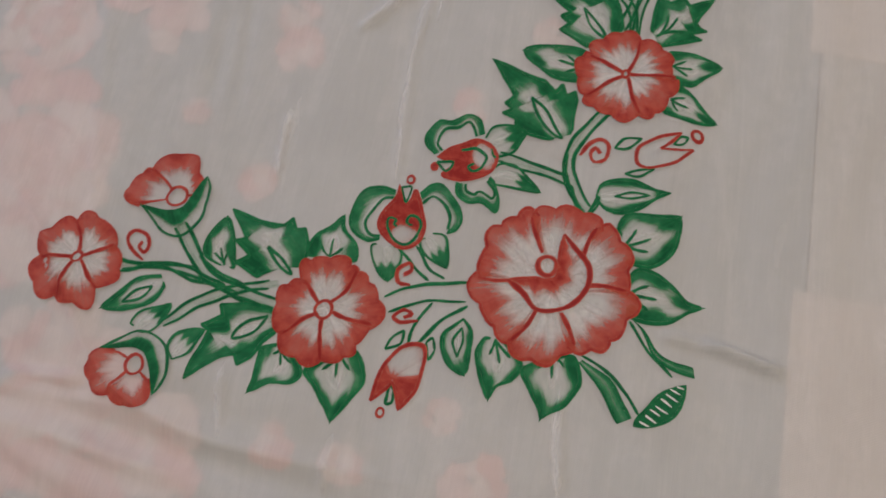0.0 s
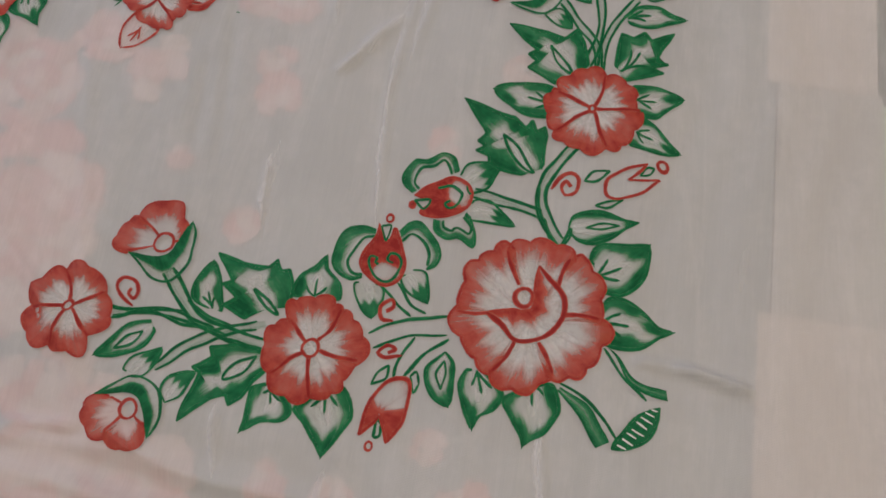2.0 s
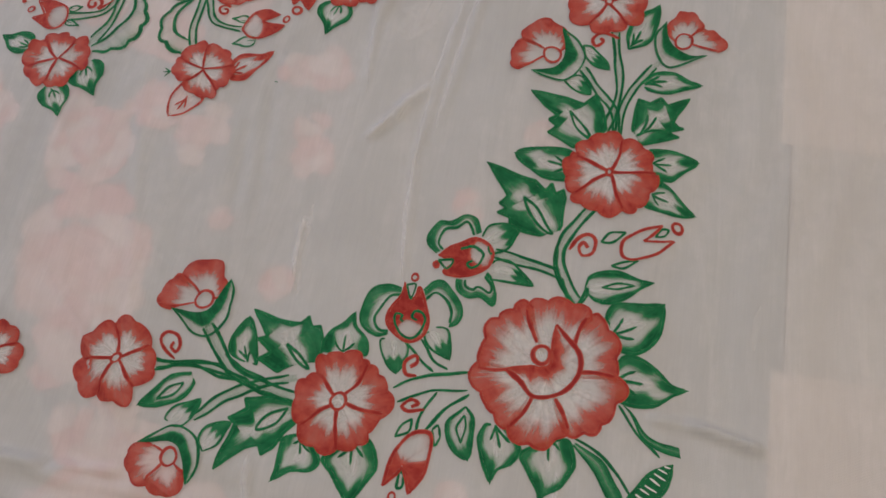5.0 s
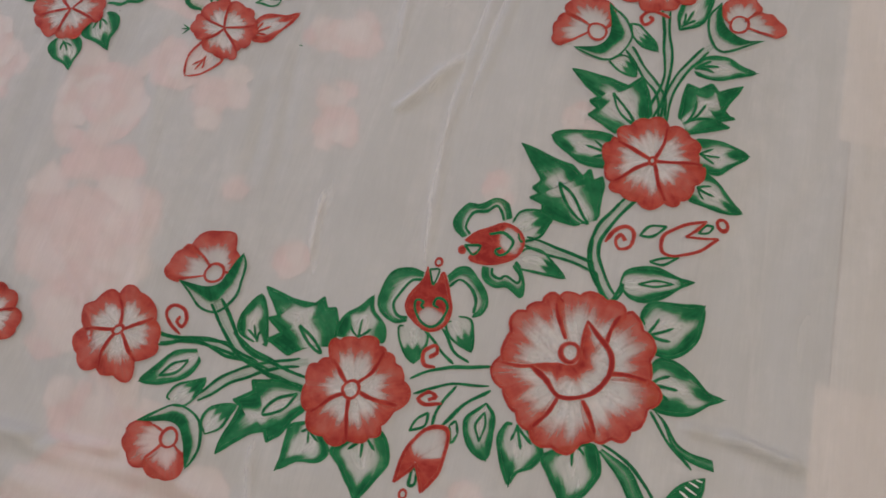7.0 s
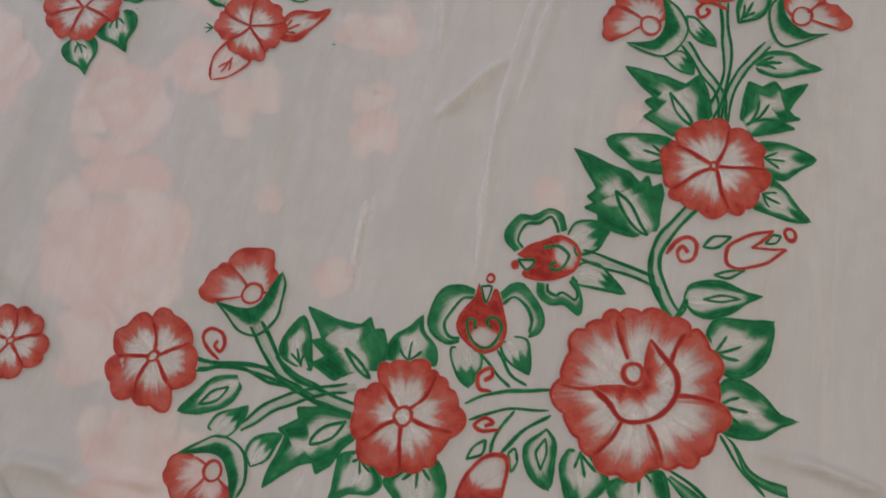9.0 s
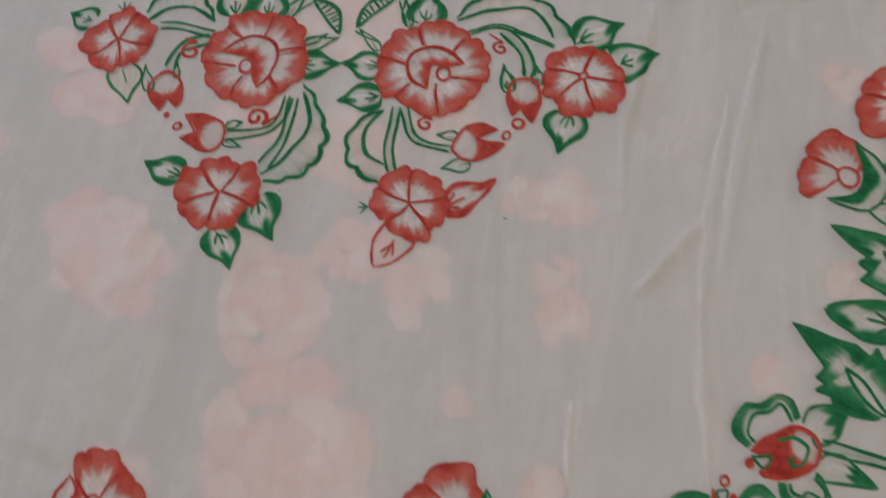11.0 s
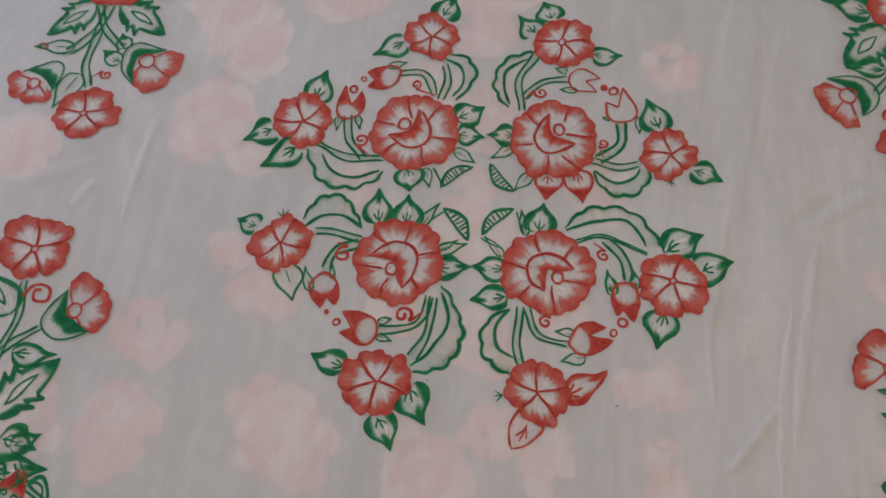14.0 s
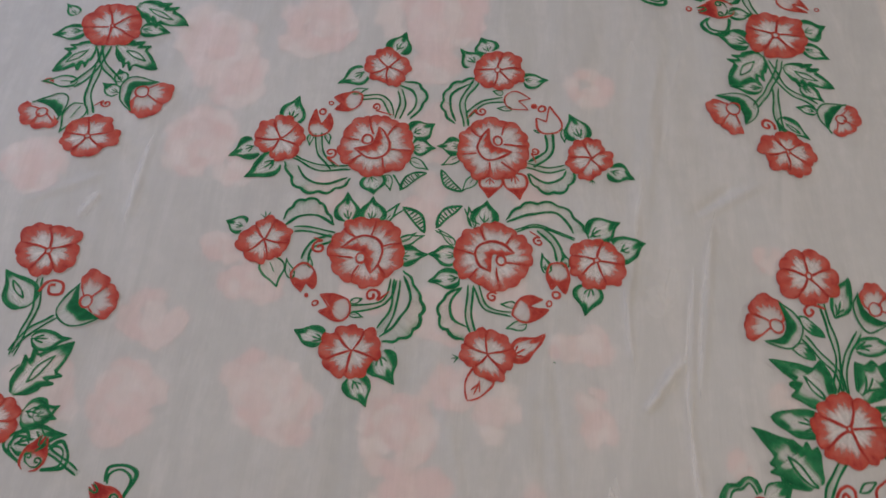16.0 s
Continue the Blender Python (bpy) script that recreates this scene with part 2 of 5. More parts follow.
def mesh_of(name, xyz, faces, uv, mat, parent, label=""):
    me = bpy.data.meshes.new(name)
    me.from_pydata([tuple(v) for v in xyz], [], faces)
    if uv is not None:
        layer = me.uv_layers.new(name="brush")
        loops = np.zeros(len(me.loops), dtype=np.int32)
        me.loops.foreach_get("vertex_index", loops)
        layer.data.foreach_set("uv", np.asarray(uv, dtype=np.float32)[loops].ravel())
    me.polygons.foreach_set("use_smooth", [True] * len(me.polygons))
    me.materials.append(mat)
    ob = new(name, me)
    ob.parent = parent
    if label:
        tagged(ob, label)
    return ob


def grid_faces(n, m, start=0):
    return [(start + i * m + j, start + (i + 1) * m + j, start + (i + 1) * m + j + 1, start + i * m + j + 1)
            for i in range(n - 1) for j in range(m - 1)]


class Brush:
    """Gathers patches of paint that lie on the cloth, for one mesh. Places in mm."""

    def __init__(self):
        self.xy, self.uv, self.up, self.faces = [], [], [], []

    def patch(self, xy, load, across, lift):
        n, m = load.shape
        self.faces += grid_faces(n, m, sum(len(a) for a in self.xy))
        self.xy.append(np.reshape(xy, (-1, 2)) / 1000)
        self.uv.append(np.stack([np.ravel(across), np.ravel(load)], -1))
        self.up.append(np.full(n * m, lift))
        return self

    def stroke(self, pts, wide, lift=0.0009, ends=(0.35, 0.35), load=0.95, shake=0.10):
        """A brush line through the points, of that width in mm."""
        p = smooth_line(pts)
        step = np.gradient(p, axis=0)
        side = np.stack([-step[:, 1], step[:, 0]], -1) / np.maximum(np.hypot(*step.T), 1e-6)[:, None]
        s = np.linspace(0, 1, len(p))
        w = wide / 2 * np.minimum(1, np.minimum(ends[0] + s * 6, ends[1] + (1 - s) * 6))
        w = w * (1 + shake * np.sin(s * 9 + p[0, 0]) + shake * rng.normal(0, 0.6, len(p)))
        rows = np.stack([p + side * (w * k)[:, None] for k in (-1, -0.55, 0, 0.55, 1)], 1)
        amount = np.array([0.45, 0.9, 1.0, 0.9, 0.45]) * load * np.ones((len(p), 1))
        length = np.r_[0, np.cumsum(np.hypot(*np.diff(p, axis=0).T))]
        across = np.array([0, 0.25, 0.5, 0.75, 1]) * wide + 0 * length[:, None] + rng.random() * 90
        return self.patch(rows, amount, across, lift)

    def done(self, name, mat, parent, label=""):
        xy = np.concatenate(self.xy)
        p, k = rng.random(4) * 6.28, 130.0
        xy = xy + 0.00075 * np.stack([np.sin(k * xy[:, 1] + p[0]) + 0.6 * np.sin(2.3 * k * xy[:, 0] + p[1]),
                                      np.sin(k * xy[:, 0] + p[2]) + 0.6 * np.sin(2.3 * k * xy[:, 1] + p[3])], -1)
        z = lie(xy[:, 0], xy[:, 1]) + np.concatenate(self.up)
        return mesh_of(name, np.c_[xy, z], self.faces, np.concatenate(self.uv), mat, parent, label)


rng = np.random.default_rng(7)


def smooth_line(pts, every=2.2):
    """A curve through the points, in steps of about that many mm."""
    p = np.array(pts, float)
    if len(p) == 2:
        n = max(3, int(np.hypot(*(p[1] - p[0])) / every))
        return p[0] + np.linspace(0, 1, n)[:, None] * (p[1] - p[0])
    q = np.vstack([2 * p[0] - p[1], p, 2 * p[-1] - p[-2]])
    out = []
    for a, b, c, d in zip(q[:-3], q[1:-2], q[2:-1], q[3:]):
        n = max(3, int(np.hypot(*(c - b)) / every))
        t = np.linspace(0, 1, n, endpoint=False)[:, None]
        out.append(0.5 * (2 * b + (c - a) * t + (2 * a - 5 * b + 4 * c - d) * t**2 + (3 * b - a - 3 * c + d) * t**3))
    return np.vstack([*out, p[-1:]])


def even(line_pts, n):
    """The same curve in n even steps."""
    k = np.linspace(0, len(line_pts) - 1, n)
    return np.stack([np.interp(k, range(len(line_pts)), line_pts[:, c]) for c in (0, 1)], -1)


def step_up(a, b, x):
    t = np.clip((x - a) / (b - a), 0, 1)
    return t * t * (3 - 2 * t)


def pairs(v):
    return [(v[k], v[k + 1]) for k in range(0, len(v), 2)]


# ---- painted motifs (places and sizes in mm) ----
def unwind(petals):
    """Angles of the edges and lobe tips of a flower, made to run on in one sense; radians and mm."""
    rows, last = [], None
    for edges, tips in petals:
        row = []
        for deg, reach in (edges[0], *tips):
            a = radians(deg)
            while last is not None and a - last > math.pi:
                a -= 2 * math.pi
            while last is not None and a - last < -math.pi:
                a += 2 * math.pi
            row.append((a, reach))
            last = a
        rows.append(row)
    return rows


def petal(x, y, start, tips, end, parent, inner=0.1, depth=0.5, load_top=0.92, deep=0.075):
    """One petal between two edges, each an angle and a reach; tips: its lobes. Red at the rim, brushed out towards the heart."""
    knots = [start, *tips, end]
    way = 1 if end[0] > start[0] else -1
    angs = np.maximum.accumulate(np.array([k[0] * way for k in knots]) + 0.02 * np.arange(len(knots)))
    angs = angs * (1 + 1e-9)
    span = np.linspace(angs[0], angs[-1], 12 * len(knots) - 7)
    rim = np.zeros(len(span))
    for k in range(len(knots) - 1):
        a, b, r0, r1 = angs[k], angs[k + 1], knots[k][1], knots[k + 1][1]
        u = np.clip((span - a) / max(b - a, 1e-6), 0, 1)
        if k == 0:
            r = r0 + (r1 - r0) * np.sin(u * math.pi / 2)
        elif k == len(knots) - 2:
            r = r1 + (r0 - r1) * np.cos(u * math.pi / 2)
        else:
            r = r0 + (r1 - r0) * step_up(0, 1, u) - deep * (r0 + r1) / 2 * (1 - np.abs(2 * u - 1)) ** 2.2
        rim = np.where((span >= a) & (span <= b + 1e-6), r, rim)
    q = np.linspace(inner, 1, 15)
    A, Q = np.meshgrid(span * way, q, indexing="ij")
    R = rim[:, None] * Q
    xy = np.stack([x + R * np.cos(A), y + R * np.sin(A)], -1)
    side = np.abs(np.linspace(-1, 1, len(span)))[:, None]
    p = rng.random(3) * 6.28
    ragged = 0.05 * np.sin(9 * A + p[0]) + 0.04 * np.sin(23 * A + p[1])
    d = depth * (1 + 0.12 * math.sin(p[2]))
    load = load_top * step_up(1 - d - 0.20, 1 - d + 0.24, Q + ragged) * (0.9 + 0.1 * np.sin(7 * A + p[2]))
    load = load * (0.80 + 0.22 * Q**5)
    load = np.maximum(load, 0.42 * step_up(0.76, 1.0, side) * step_up(0.15, 0.6, Q))
    load = np.maximum(load, 0.10)
    size = float(np.mean(rim))
    body = Brush().patch(xy, load, A * size * 0.9 + p[0] * 30, 0.0010)
    body.stroke(xy[::2, -1], max(1.5, size * 0.045), 0.0012, (0.8, 0.8), 0.92, 0.12)
    return body.done("petal", RED, parent)


def wash_disc(x, y, r, name, label):
    """The white wash under a flower."""
    A, Q = np.meshgrid(np.linspace(0, 2 * math.pi, 33), np.linspace(0.02, 1, 6), indexing="ij")
    xy = np.stack([x + r * Q * np.cos(A), y + r * Q * np.sin(A)], -1)
    return Brush().patch(xy, 0.36 - 0.10 * step_up(0.85, 1.0, Q), A * 3, 0.0008).done(name, WHITE, CLOTH, label)


def polar(x, y, spots):
    return [(x + r * math.cos(radians(a)), y + r * math.sin(radians(a))) for a, r in spots]


def round_line(x, y, r, wide, name, parent, lift=0.0016):
    pts = [(x + r * math.cos(t), y + r * 1.08 * math.sin(t)) for t in np.linspace(0, 6.4, 14)]
    return Brush().stroke(pts, wide, lift, (1, 1)).done(name, RED, parent)


def flower(x, y, petals, heart=3.0, depth=0.46, load_top=0.88):
    """Round flower. petals: for each, the edge where it begins and the tips of its lobes, as degrees and mm from the heart."""
    rows = unwind(petals)
    r = float(np.mean([k[1] for row in rows for k in row[1:]]))
    body = wash_disc(x, y, r * 0.72, "painted_flower", "red painted flower with pale brushed petals")
    turn = 2 * math.pi * (1 if rows[1][0][0] > rows[0][0][0] else -1)
    ends = [row[0] for row in rows[1:]] + [(rows[0][0][0] + turn, rows[0][0][1])]
    for row, end in zip(rows, ends):
        petal(x, y, row[0], row[1:], end, body, 0.08, depth, load_top)
        a, bow = row[0][0], rng.normal(0, 0.07)
        pts = [(x + q * math.cos(a + b), y + q * math.sin(a + b)) for q, b in ((heart * 0.9, 0), (row[0][1] * 0.55, bow), (row[0][1], 0))]
        Brush().stroke(pts, max(2.2, r * 0.085), 0.0014, (0.8, 0.8), 1.05).done("petal_line", RED, body)
    if heart:
        round_line(x, y, heart, max(1.7, r * 0.065), "flower_heart", body)
    return body


def round_flower(x, y, r, rot, n=5, heart=0.1):
    """Even flower of n petals with two lobes; rot is the angle of one line between petals."""
    s = 360 / n
    petals = []
    for k in range(n):
        a = rot + k * s + rng.normal(0, 2)
        petals.append((((a, r * 0.8),), ((a + 0.27 * s, r * (1 + rng.normal(0, 0.03))), (a + 0.75 * s, r * (1 + rng.normal(0, 0.03))))))
    return flower(x, y, petals, r * heart)


def rose(x, y, petals, outer, inner, heart, depth=0.33, load_top=0.80):
    """Large scalloped rose. petals as for a flower, each line with its inner end; outer and inner: the two rims of the crescent bud."""
    rows = unwind(petals)
    r = float(np.mean([k[1] for row in rows for k in row[1:]]))
    body = wash_disc(x, y, r * 0.78, "painted_rose", "large red painted rose with scalloped pale petals")
    turn = 2 * math.pi * (1 if rows[1][0][0] > rows[0][0][0] else -1)
    ends = [row[0] for row in rows[1:]] + [(rows[0][0][0] + turn, rows[0][0][1])]
    for row, end, spec in zip(rows, ends, petals):
        petal(x, y, row[0], row[1:], end, body, 0.3, depth, load_top, 0.06)
        (a0, r0), (a1, r1) = spec[0]
        (p0, p1) = polar(x, y, ((a1, r1), (a0, r0)))
        side = rng.normal(0, 0.05)
        mid = ((p0[0] + p1[0]) / 2 - side * (p1[1] - p0[1]), (p0[1] + p1[1]) / 2 + side * (p1[0] - p0[0]))
        Brush().stroke([p0, mid, p1], r * 0.058, 0.0014, (0.8, 0.7), 1.02).done("petal_line", RED, body)
    rim = even(smooth_line(polar(x, y, outer), 1.0), 41)
    core = even(smooth_line(polar(x, y, inner), 1.0), 41)
    q = np.linspace(0, 1, 11)[None, :, None]
    xy = core[:, None] * (1 - q) + rim[:, None] * q
    t = np.linspace(0, 1, 41)[:, None]
    load = 0.80 * (1 - step_up(0.12, 0.72, q[:, :, 0] + 0.07 * np.sin(40 * t))) + 0.08
    load = np.maximum(load, 0.7 * step_up(0.36, 0.5, np.abs(t - 0.5)))
    bud = Brush().patch(xy, load, t * 90 + 0 * q[:, :, 0], 0.0015)
    bud.stroke(rim[::2], r * 0.072, 0.0017, (0.6, 0.4), 1.05).stroke(core[::2], r * 0.04, 0.0017, (0.4, 0.4), 0.9)
    bud.done("rose_bud", RED, body, "crescent bud in the heart of the rose")
    (hx, hy), = polar(x, y, heart[:1])
    round_line(hx, hy, heart[1], r * 0.065, "flower_heart", body, 0.0019)
    return body


def blade(bx, by, tx, ty, wide, bend, jag, start):
    """Grid of a leaf from its base to its tip; jag: depth of teeth."""
    s, w = np.linspace(start, 1, 97 if jag else 49), np.linspace(-1, 1, 17)
    S, W = np.meshgrid(s, w, indexing="ij")
    long = math.hypot(tx - bx, ty - by)
    dx, dy = (tx - bx) / long, (ty - by) / long
    half = (3.15 * S**0.6 * np.clip(1 - S, 0, 1) ** 1.25) * (1 - 0.42 * step_up(0.5, 0.85, S)) + 0.035 * np.clip(1 - S, 0, 1)
    if jag:
        # a lance with two spikes on each shoulder
        at_s = np.array([0, 0.10, 0.24, 0.30, 0.38, 0.395, 0.45, 0.53, 0.545, 0.72, 0.88, 1.0])
        reach = np.array([0.10, 0.46, 0.72, 0.70, 1.0, 0.66, 0.68, 0.98, 0.62, 0.44, 0.22, 0.0])
        shift = 0.05 * np.sin(bx * 0.7)
        half = 1.1 * np.where(W > 0, np.interp(S - shift, at_s, reach), np.interp(S + shift, at_s, reach))
        along = S * long + 0.13 * long * np.clip(half - 0.62, 0, 1) * np.abs(W) ** 3
    else:
        along = S * long
    off = W * half * wide * long / 2 + bend * long * np.sin(math.pi * S) * 0.5
    return S, W, np.stack([bx + along * dx - off * dy, by + along * dy + off * dx], -1), long, (dx, dy)


def at_grid(S, W, bx, by, dx, dy, long, wide, bend):
    o = W * wide * long / 2 + bend * long * np.sin(math.pi * S) * 0.5
    return np.stack([bx + S * long * dx - o * dy, by + S * long * dy + o * dx], -1)


def leaf(bx, by, tx, ty, wide=0.6, bend=0.0, style="vein", mat=None, jag=0.0, start=0.0):
    """Pointed leaf; dark rim and tip, pale middle with veins or a slit."""
    paint = mat or GREEN
    S, W, xy, long, (dx, dy) = blade(bx, by, tx, ty, wide, bend, jag, start)
    e = np.abs(W)
    if style == "bare":
        load = np.maximum(0.15 + 0 * S, 0.85 * step_up(0.80, 0.97, S))
    else:
        core = step_up(0.40, 0.85, e + 0.12 * np.sin(7 * S + bx))
        far = step_up(0.50, 0.80, S + 0.08 * np.sin(5 * W + by))
        load = np.clip(np.maximum(core, far), 0.15, 1) * 0.96
        if style == "slit" or jag:
            load = np.maximum(np.maximum(core, step_up(0.66, 0.9, S)), 0.15) * 0.96
            load = np.maximum(load, 0.6 * step_up(0.14, 0.0, S))
        if style == "tip":
            load = np.clip(np.maximum(0.92 * step_up(0.74, 0.95, e), step_up(0.42, 0.66, S)), 0.12, 1) * 0.96
    load = load * (1 - 0.4 * step_up(0.93, 1.0, e))
    body = Brush().patch(xy, load, (W * wide * long / 2 + S * long * 0.25) * 0.8 + bx, 0.0004)
    rim = max(1.9, min(2.7, long * 0.07))
    for col in (0, -1):
        body.stroke(xy[::(1 if jag else 4), col], rim, 0.0006, (0.5, 0.4), 0.95 if style != "bare" else 0.9, 0.12)
    kind = "painted_jagged_leaf" if jag else "painted_leaf"
    tint = "red" if mat else "green"
    body = body.done(kind, paint, CLOTH, f"{tint} painted leaf with a pale brushed middle" if style != "bare" else f"{tint} outlined leaf, barely filled")

    def at(s, w):
        s = start + (1 - start) * s
        o = w * wide * long / 2 + bend * long * math.sin(math.pi * s) * 0.5
        return bx + s * long * dx - o * dy, by + s * long * dy + o * dx

    v = Brush()
    thin = max(1.3, min(2.4, long * 0.05))
    if style in ("vein", "tip"):
        v.stroke([at(0.06, 0), at(0.24, 0.02), at(0.42, 0)], thin, 0.0007, (0.9, 0.3))
        v.stroke([at(0.12, 0), at(0.22, 0.22), at(0.34, 0.34)], thin, 0.0007, (0.9, 0.3))
        v.stroke([at(0.12, 0), at(0.22, -0.22), at(0.34, -0.34)], thin, 0.0007, (0.9, 0.3))
    elif style == "bare":
        v.stroke([at(0.08, 0), at(0.5, 0.0)], thin * 0.8, 0.0007, (0.9, 0.3), 0.7)
    else:
        v.stroke([at(0.22, 0), at(0.45, 0.2), at(0.7, 0)], thin * 0.9, 0.0007, (0.6, 0.4))
        v.stroke([at(0.22, 0), at(0.45, -0.2), at(0.7, 0)], thin * 0.9, 0.0007, (0.6, 0.4))
    v.done("leaf_vein", paint, body)
    if style != "bare" and long > 22:
        s, w = np.linspace(max(0.05, start), 0.62, 12), np.linspace(-1, 1, 7)
        S2, W2 = np.meshgrid(s, w, indexing="ij")
        place = at_grid(S2, W2 * 0.55 * np.sin(math.pi * (S2 + 0.12)) ** 0.7, bx, by, dx, dy, long, wide, bend)
        Brush().patch(place, 0.36 * (1 - W2**4), W2 * 6 + bx, 0.0003).done("pale_middle", WHITE, body, "white brushed middle")
    return body


def spiky(bx, by, tx, ty, wide=0.6, bend=0.0, start=0.0):
    return leaf(bx, by, tx, ty, wide, bend, "slit", None, 0.34, start)


def shaped_leaf(bx, by, tx, ty, left, right, style="vein", mat=None, slit=None, sharp=False, up=0.0):
    """Leaf from base to tip whose two sides pass the given places: shares of its length, along it and to the side."""
    paint = mat or GREEN
    long = math.hypot(tx - bx, ty - by)
    dx, dy = (tx - bx) / long, (ty - by) / long

    def at(s, w):
        return bx + long * (s * dx - w * dy), by + long * (s * dy + w * dx)

    sides = []
    for rim in (left, right):
        base = (0.0, 0.0) if not sharp and abs(rim[0][0]) > 0.12 else (rim[0][0] - 0.02, rim[0][1] * 0.6)
        knots = np.array([at(*k) for k in (base, *rim, (1.0, 0.0))])
        if sharp:
            way = np.r_[0, np.cumsum(np.hypot(*np.diff(knots, axis=0).T))]
            u = np.linspace(0, way[-1], 90)
            line_pts = np.stack([np.interp(u, way, knots[:, c]) for c in (0, 1)], -1)
        else:
            line_pts = even(smooth_line(knots, 0.8), 60)
        sides.append(line_pts)
    n = len(sides[0])
    W = np.linspace(-1, 1, 17)[None, :]
    S = np.linspace(0, 1, n)[:, None]
    k = (W[:, :, None] + 1) / 2
    xy = sides[0][:, None] * (1 - k) + sides[1][:, None] * k
    e, p = np.abs(W), rng.random(3) * 6.28
    rim_load = step_up(*((0.20, 0.66) if sharp else (0.33, 0.82)), e + 0.13 * np.sin(7 * S + p[0]) + 0.06 * np.sin(19 * S + p[1]))
    tip_load = step_up(0.50, 0.78, S + 0.09 * np.sin(4 * W + p[2]))
    if style == "slit" or sharp:
        load = np.maximum(np.maximum(rim_load, step_up(0.55, 0.80, S)), 0.55 * step_up(0.12, 0.0, S))
    elif style == "bare":
        load = np.maximum(0.5 * step_up(0.7, 1.0, e), 0.8 * step_up(0.85, 1.0, S))
    elif style == "tip":
        load = np.maximum(0.92 * step_up(0.78, 0.97, e), step_up(0.38, 0.62, S + 0.06 * np.sin(9 * W + p[2])))
    else:
        load = np.maximum(rim_load, tip_load)
    load = np.clip(load * (0.86 + 0.10 * np.sin(5 * S + 2 * W + p[1])), 0.13, 0.96)
    body = Brush().patch(xy, load, (W * 0.25 + S * 0.2) * long + p[0] * 20, 0.0004)
    rim = max(2.0, min(2.9, long * 0.062))
    for line_pts in sides:
        body.stroke(line_pts[::(1 if sharp else 4)], rim, 0.0006, (0.6, 0.5), 0.92, 0.12)
    tint = "red" if mat else "green"
    body = body.done("painted_jagged_leaf" if sharp else "painted_leaf", paint, CLOTH, f"{tint} painted leaf with a pale brushed middle")
    mid = xy[:, 8]
    core = even(mid[int(n * 0.04):int(n * 0.58)], 12)
    half = (xy[int(n * 0.3), -1] - xy[int(n * 0.3), 0]) * 0.22
    k = np.linspace(-1, 1, 7)[None, :, None]
    bow = np.sin(np.linspace(0.25, 2.9, 12))[:, None, None]
    pale = core[:, None] + half[None, None] * k * bow
    Brush().patch(pale, 0.33 * (1 - k[:, :, 0] ** 4) + 0 * bow[:, :, 0], k[:, :, 0] * 6 + bow[:, :, 0], 0.0003).done("pale_middle", WHITE, body, "white brushed middle")
    v = Brush()
    thin = max(1.4, min(2.4, long * 0.048))

    def near(s, w):
        a = even(mid, 101)[int(s * 100)]
        b = even(sides[1] if w > 0 else sides[0], 101)[int(s * 100)]
        return a + (b - a) * abs(w)

    if slit:
        ring_pts = [at(*k) for k in slit]
        v.stroke([*ring_pts, ring_pts[0]], thin * 1.05, 0.0007, (0.9, 0.9))
    elif style == "slit":
        v.stroke([near(0.2, 0), near(0.42, 0.36), near(0.66, 0)], thin, 0.0007, (0.7, 0.6))
        v.stroke([near(0.2, 0), near(0.42, -0.36), near(0.66, 0)], thin, 0.0007, (0.7, 0.6))
    elif style != "tip" or mat:
        v.stroke([near(0.05 + up, 0), near(0.22 + up, 0.03), near(0.42 + up, 0)], thin * 1.1, 0.0007, (0.9, 0.3))
        v.stroke([near(0.10 + up, 0), near(0.22 + up, 0.26), near(0.32 + up, 0.48)], thin * 1.1, 0.0007, (0.9, 0.3))
        v.stroke([near(0.10 + up, 0), near(0.22 + up, -0.26), near(0.32 + up, -0.48)], thin * 1.1, 0.0007, (0.9, 0.3))
    if v.xy:
        v.done("leaf_vein", paint, body)
    return body


def jag(bx, by, tx, ty, left, right, style="vein", mat=None, slit=None):
    return shaped_leaf(bx, by, tx, ty, left, right, style, mat, slit, True)


def tendril(wide, *v):
    return Brush().stroke(pairs(v), wide, 0.0007, (0.5, 0.9)).done("painted_curl", RED, CLOTH, "red painted spiral tendril")


def loop(mat, *v):
    """Small pointed leaf drawn as a bare outline from its first place round its third and back."""
    a, b, c, d = pairs(v)
    return Brush().stroke([a, b, c], 2.3, 0.0006, (0.6, 0.6), 0.95).stroke([a, d, c], 2.3, 0.0006, (0.6, 0.6), 0.95).done("painted_small_leaf", mat, CLOTH, "small green outlined leaf, unfilled")


